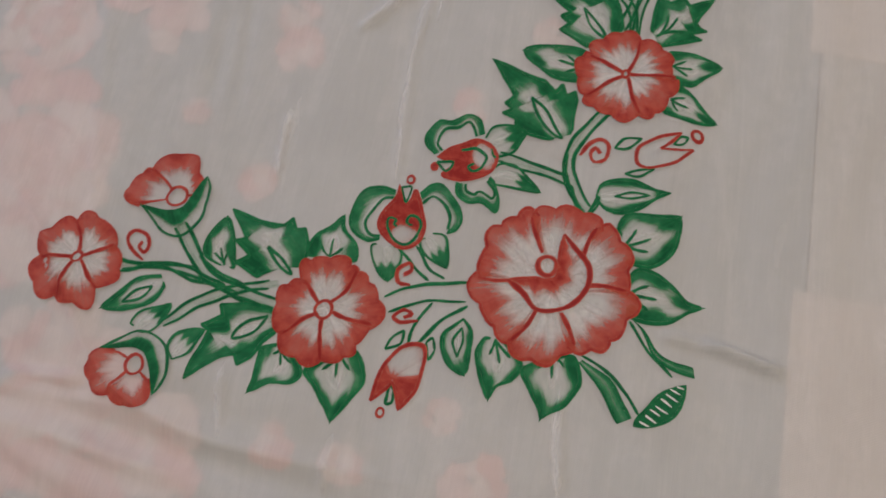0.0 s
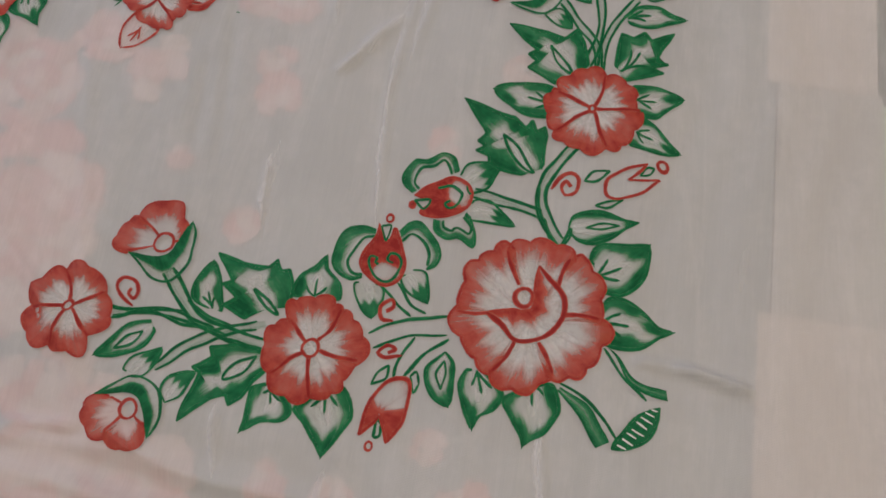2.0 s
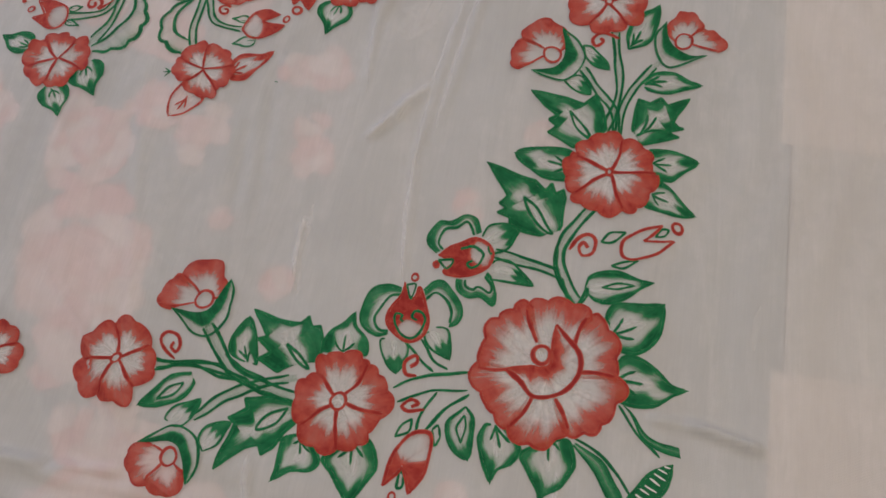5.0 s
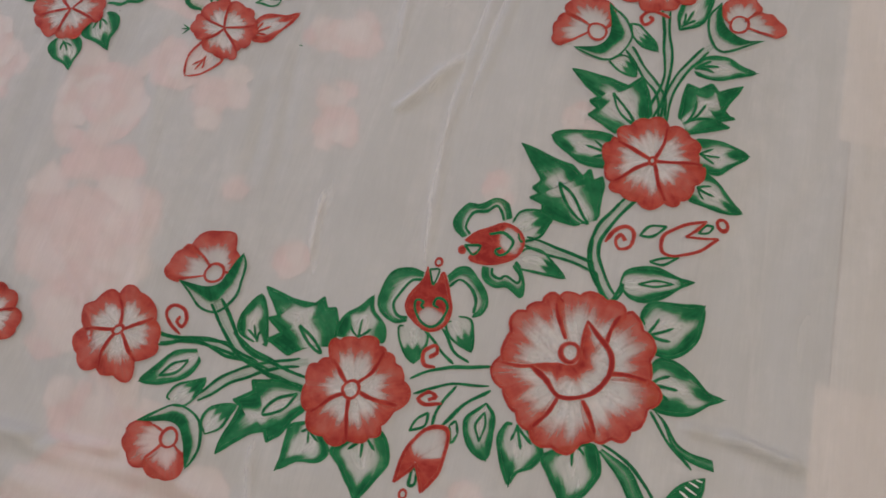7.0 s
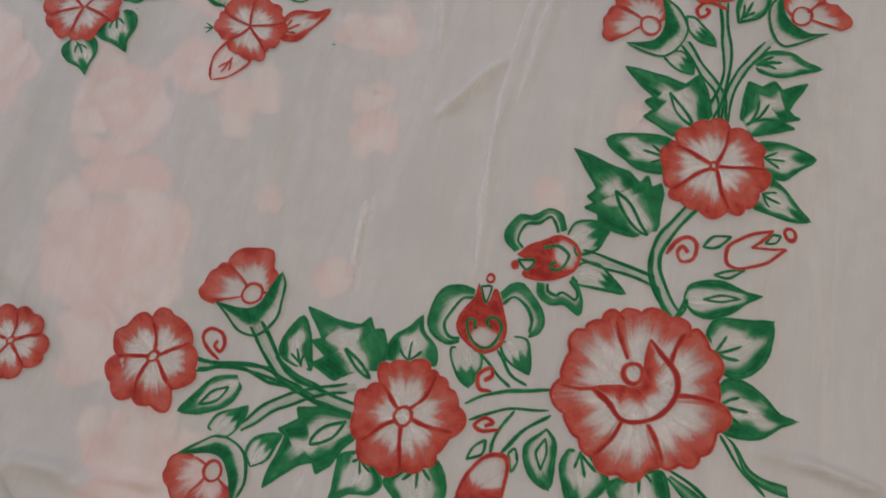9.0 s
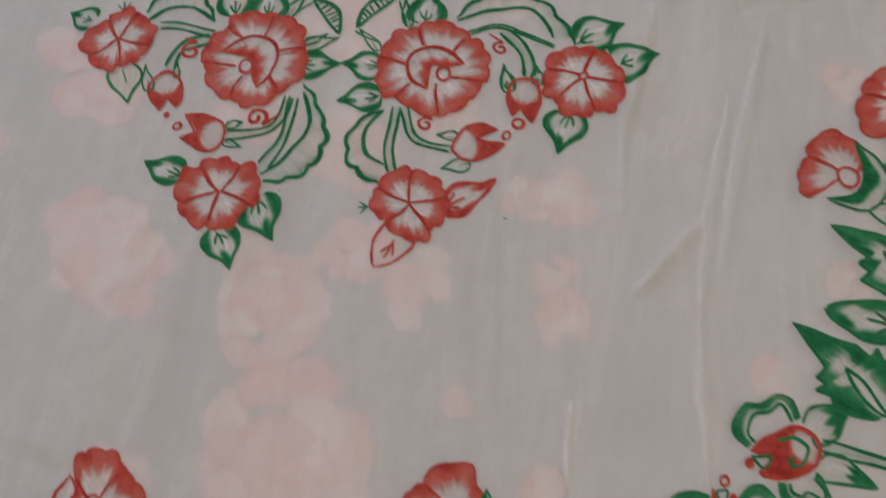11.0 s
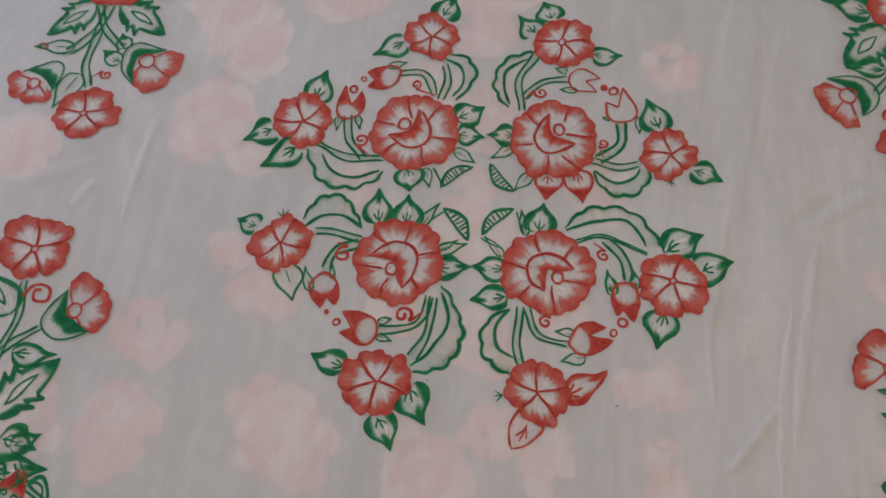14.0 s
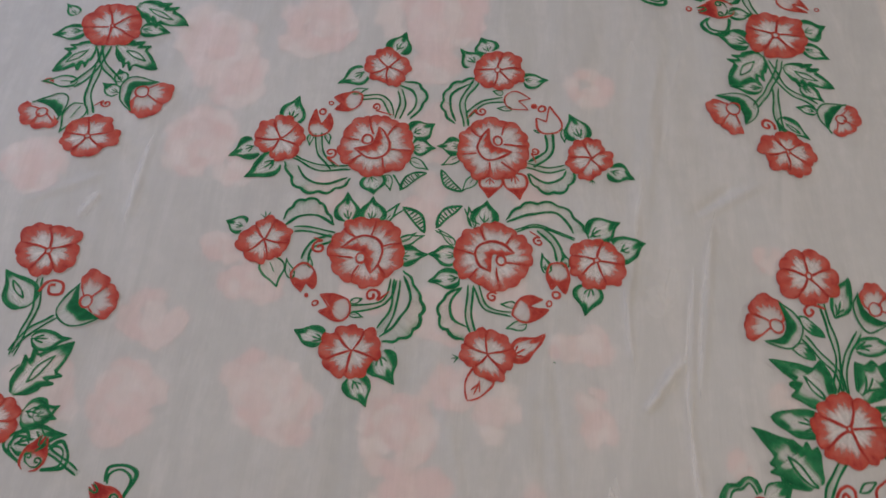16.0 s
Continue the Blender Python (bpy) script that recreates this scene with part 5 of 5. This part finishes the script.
spiky(-408, -275, -359, -215, 0.55, 0.05)
leaf(-392, -292, -356, -298, 0.85, 0.1)
stem(5.7, -415, -147, -411, -185, -422, -237)
stem(5.0, -388, -189, -409, -207, -423, -231)
line(1.6, -416, -252, -408, -243)
round_flower(-419, -303, 28, 75)
small_orchid(-367, -332, 19, 76)
small_orchid(-290, -370, 21, 142)
leaf(-393, -326, -341, -311, 0.5, 0.1)
leaf(-379, -297, -355, -284, 0.7, 0)
stem(5.0, -370, -308, -353, -329, -320, -348)
# BL right arm
flower(-105, -432, [(((139, 21.3),), ((120, 36.3), (107, 36.4), (82, 36.0), (63, 29.5))), (((57, 25.3),), ((54, 30.0), (17, 35.2), (-2, 35.3))), (((-15, 26.9),), ((-31, 28.8), (-65, 25.3), (-94, 19.0))), (((-113, 14.0),), ((-152, 10.4), (160, 14.2)))], 5)
shaped_leaf(-110, -464, -126, -415, [(0.29, -0.12), (0.69, -0.11)], [(0.15, 0.2), (0.43, 0.3), (0.75, 0.21)], 'bare', RED)
round_flower(-34, -479, 28, 28)
leaf(-123, -476, -100, -479, 0.7, 0)
leaf(-110, -500, -69, -485, 0.4, 0)
leaf(-96, -467, -79, -487, 0.6, 0, 'vein', RED)
# TR arm
flower(438, 281, [(((77, 27.3),), ((62, 36.7), (37, 46.0), (15, 39.1))), (((1, 36.7),), ((-7, 44.2), (-38, 42.4))), (((-50, 38.7),), ((-69, 39.8), (-110, 40.8))), (((-121, 31.0),), ((-137, 42.6), (-162, 42.0), (176, 39.4))), (((165, 39.2),), ((139, 40.9), (104, 39.8), (86, 34.2)))], 4)
flower(432, 96, [(((127, 23.0),), ((113, 28.7), (73, 31.2), (45, 27.5))), (((37, 26.0),), ((26, 34.0), (-6, 36.0), (-28, 33.1))), (((-31, 28.1),), ((-47, 37.0), (-73, 37.6), (-87, 33.4))), (((-91, 26.9),), ((-99, 28.8), (-128, 36.2), (-155, 28.8))), (((-165, 25.6),), ((-174, 37.9), (147, 36.1), (127, 27.9)))], 3)
bell(370, 154, 8.3, [(((-76, 25.8),), ((-77, 37.5), (-95, 38.7), (-115, 34.4))), (((-124, 29.3),), ((-138, 34.1), (176, 33.8), (161, 28.0))), (((144, 11.9),), ())], [(139, 27.4), (105, 10.1), (-27, 10.9), (-62, 27.6)], [(139, 27.4), (63, 26.7), (21, 32.0), (-18, 29.3), (-62, 27.6)])
leaf(475, 288, 509, 302, 0.95, 0)
leaf(473, 263, 507, 246, 0.6, 0)
spiky(417, 245, 368, 191, 0.7, 0)
spiky(444, 231, 505, 198, 0.55, 0)
leaf(402, 262, 358, 276, 0.75, 0)
leaf(412, 191, 369, 189, 0.5, 0)
leaf(462, 200, 490, 175, 0.5, 0)
leaf(478, 161, 451, 166, 0.5, 0)
stem(6.5, 423, 237, 440, 197, 479, 171)
stem(6.5, 441, 240, 423, 195, 396, 158)
stem(7.1, 429, 195, 426, 154, 431, 122)
side_bell(505, 152, 27, -29, 26, 29, 0.00)
curl(411, 132, 8.3, -30, 1, 421, 136)
leaf(427, 146, 464, 117, 0.5, 0, 'slit')
small_orchid(361, 318, 26, -172)
ring(325, 315, 3.7)
leaf(376, 334, 400, 359, 0.8, 0)
leaf(378, 311, 413, 314, 0.6, 0)
small_orchid(296, 360, 28, -50)
tulip(448, 349, 489, 325, 0.55)
ring(500, 330, 3.0)
stem(7.6, 397, 371, 406, 334, 417, 312)
leaf(420, 374, 453, 364, 0.5, 0)
# medallion lower left
rose(-67, -86, [(((135, 42.2), (130, 24.3)), ((130, 46.6), (108, 45.2), (84, 44.7))), (((81, 42.0), (87, 20.9)), ((64, 46.2), (45, 46.0), (29, 40.4))), (((24, 38.9), (29, 18.1)), ((9, 40.7), (-16, 41.0), (-41, 37.4))), (((-49, 34.1), (-43, 18.4)), ((-68, 41.1), (-90, 42.2), (-105, 39.3))), (((-110, 38.4), (-119, 17.1)), ((-118, 41.9), (-147, 43.3), (-164, 43.0))), (((-171, 42.9), (-156, 16.0)), ((177, 44.1), (157, 44.5), (140, 41.0)))], [(173, 30.7), (137, 22.9), (106, 22.3), (71, 20.7), (22, 17.4), (-33, 17.5), (-79, 25.5)], [(173, 30.7), (172, 15.7), (-177, 3.6), (-92, 11.7), (-79, 25.5)], ((-132, 9.4), 5.2), 0.33, 0.80)
flower(-184, -79, [(((69, 25.6),), ((47, 28.9), (28, 33.5), (10, 27.6))), (((-4, 26.4),), ((-16, 27.7), (-42, 28.6), (-63, 26.9))), (((-76, 23.6),), ((-84, 29.6), (-115, 30.0))), (((-138, 25.0),), ((-162, 31.8), (175, 29.0), (142, 21.7))), (((132, 17.2),), ((119, 24.5), (83, 31.6), (70, 28.6)))], 0, 0.42, 0.86)
flower(-71, -202, [(((65, 23.5),), ((54, 33.6), (25, 31.6), (1, 30.3))), (((-15, 27.4),), ((-27, 25.1), (-60, 30.4), (-84, 29.1))), (((-99, 24.6),), ((-108, 31.7), (-148, 33.9))), (((-160, 29.8),), ((-179, 34.4), (154, 37.1), (141, 28.9))), (((137, 25.3),), ((126, 31.1), (93, 30.1), (75, 26.5)))], 0, 0.42, 0.86)
bud_outline(1, -135, -140, -143, -130, -148, -118, -142, -107, -134, -105, -124, -111, -119, -125, -121, -134, -130, -127)
bud_outline(1, -112, -141, -96, -138, -82, -144, -79, -156, -85, -167, -98, -168, -113, -161, -102, -154)
dot(-128, -142, 2.2)
ring(-117, -150, 3.2)
leaf(-93, -49, -99, -11, 0.72, 0)
leaf(-66, -47, -67, -13, 0.85, 0)
leaf(-33, -87, -0, -81, 0.75, 0, start=0.04)
leaf(-35, -72, -5, -58, 0.35, 0.1, 'bare', start=0.04)
leaf(-34, -68, -13, -55, 0.25, -0.1, 'bare')
cut(-33, -23, -6, -56, 0.28, 9)
leaf(-55, -48, -36, -19, 0.3, 0, 'bare')
line(2.1, -48, -46, -30, -25)
stem(6.4, -106, -67, -131, -62, -157, -64)
frond(5, -163, -59, -150, -48, -129, -43, -107, -56, -166, -52, -156, -32, -131, -26, -108, -55)
leaf(-206, -67, -232, -58, 0.8, 0, start=0.14)
leaf(-178, -101, -161, -135, 0.7, 0.1, 'bare', start=0.10)
sprout(-187, -52, 10, 103)
stem(7.6, -108, -69, -131, -83, -137, -107)
curl(-121, -84, 6.9, 76, 1, -129, -72)
leaf(-148, -123, -155, -99, 0.35, 0, 'bare')
leaf(-127, -109, -131, -94, 0.35, 0, 'bare')
leaf(-80, -146, -66, -142, 0.4, 0, 'bare')
leaf(-79, -159, -64, -164, 0.4, 0, 'bare')
stem(6.1, -35, -116, -42, -143, -77, -154)
stem(6.9, -31, -115, -32, -149, -46, -182)
frond(6, -44, -183, -25, -164, -15, -140, -24, -107, -41, -188, -16, -180, -1, -147, -24, -104)
curl(-57, -136, 7.0, -33, 1, -38, -131)
leaf(-101, -191, -136, -182, 0.65, 0.1)
leaf(-44, -201, -24, -234, 0.85, -0.1, start=0.04)
leaf(-69, -230, -51, -260, 0.85, 0.05, start=0.02)
speck(-28, -194, 0.8)
# medallion lower right
rose(75, -78, [(((118, 36.3), (120, 20.9)), ((110, 41.1), (89, 43.5), (60, 40.6))), (((50, 36.2), (49, 19.4)), ((40, 43.3), (17, 44.8), (1, 43.6))), (((-10, 42.4), (-28, 16.2)), ((-30, 42.4), (-51, 42.8), (-72, 41.4))), (((-78, 41.0), (-72, 14.2)), ((-88, 42.8), (-124, 39.6))), (((-132, 39.6), (-136, 23.3)), ((-139, 46.3), (-160, 46.7), (-177, 45.0))), (((175, 44.2), (-180, 20.1)), ((163, 45.6), (141, 45.1), (122, 40.7)))], [(12, 25.4), (49, 19.4), (95, 17.7), (144, 19.8), (-177, 20.1), (-137, 21.2), (-99, 21.1)], [(12, 25.4), (11, 10.2), (76, 2.2), (-110, 8.3), (-99, 21.1)], ((-29, 8.8), 5.4), 0.33, 0.80)
flower(192, -74, [(((74, 23.4),), ((46, 26.8), (14, 30.8))), (((-6, 30.1),), ((-29, 34.4), (-46, 37.6), (-62, 31.5))), (((-70, 29.7),), ((-77, 34.8), (-111, 35.9), (-127, 30.2))), (((-132, 26.4),), ((-145, 33.7), (-172, 30.9))), (((169, 29.0),), ((150, 31.6), (121, 30.0), (87, 27.9)))], 3, 0.42, 0.86)
flower(73, -194, [(((98, 21.8),), ((82, 27.7), (49, 30.3), (28, 27.2))), (((18, 26.6),), ((3, 29.4), (-29, 30.3), (-43, 28.0))), (((-47, 27.5),), ((-58, 33.0), (-77, 29.9), (-109, 27.1))), (((-132, 19.6),), ((-144, 24.4), (-172, 31.0), (167, 30.5))), (((160, 25.7),), ((137, 30.1), (108, 31.1)))], 0, 0.42, 0.86)
shaped_leaf(100, -190, 134, -165, [(0.13, 0.21), (0.35, 0.2), (0.71, -0.01)], [(-0.1, -0.24), (0.16, -0.37), (0.67, -0.21)], 'vein', RED)
shaped_leaf(67, -214, 54, -248, [(0.16, 0.45), (0.6, 0.31)], [(-0.0, -0.27), (0.47, -0.28)], 'bare', RED, up=0.32)
bud_outline(1, 156, -118, 160, -99, 158, -86, 153, -80, 141, -82, 136, -91, 135, -102, 140, -114, 146, -107)
bud_outline(1, 131, -127, 118, -122, 107, -127, 99, -143, 100, -149, 110, -155, 126, -150, 138, -139, 115, -136)
ring(146, -121, 3.9)
ring(138, -132, 3.0)
leaf(61, -40, 65, -7, 0.95, 0, start=0.01)
leaf(34, -81, 0, -81, 0.75, 0)
leaf(38, -106, 3, -115, 0.68, 0)
cut(7, -48, 37, -17, 0.25, 9)
line(2.1, 7, -50, 29, -60)
leaf(30, -67, 11, -49, 0.35, 0, 'bare')
leaf(51, -43, 43, -17, 0.3, 0, 'bare')
line(2.1, 39, -19, 48, -43)
frond(5, 88, -34, 121, -19, 151, -19, 167, -44, 87, -31, 116, -7, 155, -10, 180, -39)
stem(2.6, 98, -44, 129, -36, 169, -50)
leaf(183, -47, 221, -22, 0.75, 0.1)
leaf(209, -66, 251, -47, 0.75, 0.1, start=0.18)
leaf(185, -104, 177, -141, 0.85, 0, start=0.01)
stem(7.9, 127, -40, 144, -55, 151, -79)
curl(125, -56, 5.4, 78, 1, 116, -44)
leaf(136, -95, 130, -69, 0.4, 0)
leaf(158, -85, 153, -66, 0.55, 0)
stem(5.2, 57, -116, 70, -141, 98, -147)
leaf(115, -157, 92, -164, 0.45, 0, 'bare')
leaf(101, -136, 84, -135, 0.45, 0, 'bare')
stem(6.0, 52, -115, 50, -145, 56, -170)
frond(4, 40, -119, 31, -138, 34, -158, 51, -166, 38, -120, 21, -138, 22, -165, 47, -180)
curl(75, -128, 5.6, 40, 1, 75, -117)
sprout(42, -200, 8, -171)
speck(143, -199, 1.5)
# medallion upper left
rose(-74, 56, [(((104, 40.2), (98, 15.4)), ((93, 44.2), (78, 44.7), (60, 44.4))), (((53, 41.7), (42, 18.0)), ((45, 50.0), (29, 49.0), (5, 46.7))), (((-5, 45.0), (-8, 20.0)), ((-17, 45.6), (-37, 45.8), (-59, 40.4))), (((-64, 37.9), (-57, 20.7)), ((-74, 41.3), (-98, 43.1), (-123, 41.3))), (((-133, 37.7), (-134, 18.8)), ((-143, 43.7), (-167, 44.1), (175, 41.4))), (((167, 39.5), (157, 20.8)), ((149, 42.4), (127, 44.0), (109, 43.3)))], [(-165, 23.9), (-117, 18.2), (-72, 17.2), (-25, 19.4), (17, 19.6), (65, 22.2), (86, 28.1)], [(-165, 23.9), (-173, 7.4), (98, 5.1), (85, 17.5), (86, 28.1)], ((142, 12.1), 5.7), 0.33, 0.80)
flower(-187, 55, [(((50, 29.2),), ((37, 31.1), (10, 30.5), (-8, 26.7))), (((-15, 22.1),), ((-48, 31.3), (-85, 31.2), (-100, 26.7))), (((-114, 18.0),), ((-134, 27.1), (-160, 30.4))), (((-177, 28.6),), ((167, 31.1), (140, 35.9), (122, 31.5))), (((115, 24.9),), ((106, 33.6), (77, 34.1), (60, 30.6)))], 0, 0.42, 0.86)
flower(-68, 174, [(((55, 21.3),), ((34, 26.5), (1, 29.0), (-19, 24.3))), (((-21, 21.2),), ((-37, 28.5), (-65, 31.3), (-81, 28.4))), (((-89, 23.7),), ((-106, 23.5), (-135, 29.3))), (((-151, 24.1),), ((-171, 29.8), (152, 31.1), (136, 25.5))), (((140, 17.7),), ((125, 31.1), (97, 31.4), (65, 25.5)))], 0, 0.42, 0.86)
bud_outline(1, -149, 103, -155, 85, -156, 73, -149, 64, -140, 64, -130, 74, -128, 88, -132, 98, -142, 79)
bud_outline(1, -131, 122, -119, 130, -107, 134, -97, 128, -98, 113, -109, 105, -127, 104, -120, 115)
ring(-141, 101, 4.0)
ring(-134, 114, 2.8)
leaf(-31, 76, -3, 94, 0.9, 0)
leaf(-29, 59, -0, 59, 0.85, 0)
leaf(-73, 16, -67, -11, 1.1, 0)
leaf(-30, 41, -6, 29, 0.4, 0, 'bare')
cut(-37, -2, -9, 24, 0.3, 9)
leaf(-55, 18, -50, -4, 0.45, 0, 'bare')
line(2.4, -49, 19, -34, 0)
stem(6.0, -100, 24, -137, 20, -170, 34)
frond(5, -102, 10, -127, -2, -150, 5, -162, 24, -98, 9, -124, -12, -158, -6, -176, 24)
leaf(-209, 46, -244, 26, 0.75, -0.05, start=0.15)
leaf(-185, 30, -220, -0, 0.7, 0.1, start=0.09)
leaf(-180, 78, -173, 121, 0.7, 0, start=0.10)
stem(6.6, -118, 21, -138, 43, -142, 68)
curl(-124, 42, 6.1, -112, 1, -113, 23)
leaf(-151, 66, -151, 48, 0.4, 0, 'bare')
leaf(-133, 69, -127, 54, 0.4, 0, 'bare')
stem(6.3, -98, 125, -69, 125, -55, 98)
leaf(-110, 131, -90, 139, 0.35, 0, 'bare')
curl(-78, 112, 5.0, -73, 1, -55, 103)
stem(6.2, -50, 98, -45, 122, -53, 148)
frond(3, -51, 149, -34, 140, -30, 120, -39, 101, -45, 156, -25, 147, -20, 125, -34, 99)
leaf(-92, 170, -129, 144, 0.62, 0.1, start=0.13)
leaf(-63, 197, -51, 235, 0.75, -0.1, start=0.10)
# medallion upper right
rose(69, 67, [(((67, 37.3), (63, 20.9)), ((52, 44.6), (29, 45.6), (16, 43.6))), (((8, 41.7), (15, 12.4)), ((-12, 43.0), (-30, 45.4), (-45, 44.3))), (((-49, 44.3), (-62, 22.1)), ((-58, 47.1), (-84, 44.8), (-96, 43.6))), (((-99, 44.2), (-101, 23.4)), ((-113, 49.5), (-131, 46.1), (-151, 45.7))), (((-159, 42.6), (-154, 21.2)), ((-173, 42.5), (163, 44.1), (145, 39.5))), (((140, 37.4), (143, 20.2)), ((128, 42.2), (96, 43.1), (71, 39.8)))], [(104, 28.3), (152, 18.1), (-163, 19.6), (-113, 19.8), (-71, 17.6), (-15, 23.3)], [(104, 28.3), (114, 10.9), (7, 1.5), (-15, 11.2), (-15, 23.3)], ((64, 10.3), 5.5), 0.33, 0.80)
flower(187, 61, [(((111, 23.8),), ((99, 29.3), (71, 30.7), (50, 25.2))), (((36, 19.5),), ((20, 29.3), (-8, 27.2), (-38, 21.7))), (((-47, 18.9),), ((-64, 24.9), (-92, 30.5), (-112, 30.6))), (((-119, 24.0),), ((-136, 30.5), (-161, 32.0), (-177, 26.1))), (((-180, 24.0),), ((157, 27.9), (130, 28.8), (115, 26.1)))], 0, 0.42, 0.86)
flower(70, 183, [(((79, 28.5),), ((65, 33.5), (38, 37.1), (16, 30.5))), (((11, 29.0),), ((0, 34.5), (-22, 35.3), (-37, 31.4))), (((-42, 28.8),), ((-54, 32.6), (-83, 31.1))), (((-100, 26.6),), ((-118, 32.6), (-144, 31.7), (-170, 29.9))), (((-179, 28.5),), ((167, 28.5), (125, 28.6), (91, 30.2)))], 4, 0.42, 0.86)
bud_outline(0, 114, 143, 96, 152, 84, 147, 80, 135, 88, 125, 110, 126, 98, 137)
bud_outline(0, 138, 133, 147, 118, 151, 105, 144, 94, 130, 92, 122, 100, 120, 115, 132, 109)
ring(127, 129, 4.0)
dot(117, 133, 3.1)
leaf(30, 65, 2, 61, 0.9, 0, start=0.02)
leaf(30, 51, 8, 36, 0.45, 0, 'bare')
leaf(68, 28, 67, -3, 0.95, 0, 'tip', RED, start=0.04)
leaf(95, 34, 102, -3, 0.8, 0, 'tip', RED)
cut(8, 29, 35, 2, -0.3, 9)
leaf(49, 24, 35, 1, 0.4, 0, 'bare')
frond(4, 111, 33, 131, 25, 151, 31, 159, 44, 110, 32, 127, 14, 155, 16, 168, 41)
stem(6.0, 110, 45, 136, 42, 163, 49)
leaf(208, 49, 240, 37, 0.75, 0.05, start=0.05)
leaf(177, 84, 161, 123, 0.75, 0, start=0.08)
sprout(189, 32, 7, -89)
stem(8.4, 116, 47, 137, 68, 137, 97)
curl(120, 67, 4.9, -137, 1, 121, 51)
leaf(154, 101, 157, 81, 0.4, 0, 'bare')
leaf(125, 95, 118, 97, 0.4, 0, 'bare')
leaf(78, 146, 65, 149, 0.5, 0, 'bare')
leaf(89, 125, 70, 125, 0.35, 0, 'bare')
stem(6.2, 36, 110, 51, 130, 79, 137)
stem(6.8, 35, 95, 29, 131, 45, 167)
frond(5, 36, 160, 16, 141, 14, 118, 23, 97, 43, 170, 16, 154, 4, 121, 21, 96)
curl(52, 118, 6.2, -194, 1, 36, 106)
leaf(58, 210, 47, 236, 1.1, 0, start=0.03)
leaf(46, 187, 21, 215, 0.75, 0, start=0.19)
leaf(102, 172, 135, 173, 0.7, 0)

# pale lines along the folds
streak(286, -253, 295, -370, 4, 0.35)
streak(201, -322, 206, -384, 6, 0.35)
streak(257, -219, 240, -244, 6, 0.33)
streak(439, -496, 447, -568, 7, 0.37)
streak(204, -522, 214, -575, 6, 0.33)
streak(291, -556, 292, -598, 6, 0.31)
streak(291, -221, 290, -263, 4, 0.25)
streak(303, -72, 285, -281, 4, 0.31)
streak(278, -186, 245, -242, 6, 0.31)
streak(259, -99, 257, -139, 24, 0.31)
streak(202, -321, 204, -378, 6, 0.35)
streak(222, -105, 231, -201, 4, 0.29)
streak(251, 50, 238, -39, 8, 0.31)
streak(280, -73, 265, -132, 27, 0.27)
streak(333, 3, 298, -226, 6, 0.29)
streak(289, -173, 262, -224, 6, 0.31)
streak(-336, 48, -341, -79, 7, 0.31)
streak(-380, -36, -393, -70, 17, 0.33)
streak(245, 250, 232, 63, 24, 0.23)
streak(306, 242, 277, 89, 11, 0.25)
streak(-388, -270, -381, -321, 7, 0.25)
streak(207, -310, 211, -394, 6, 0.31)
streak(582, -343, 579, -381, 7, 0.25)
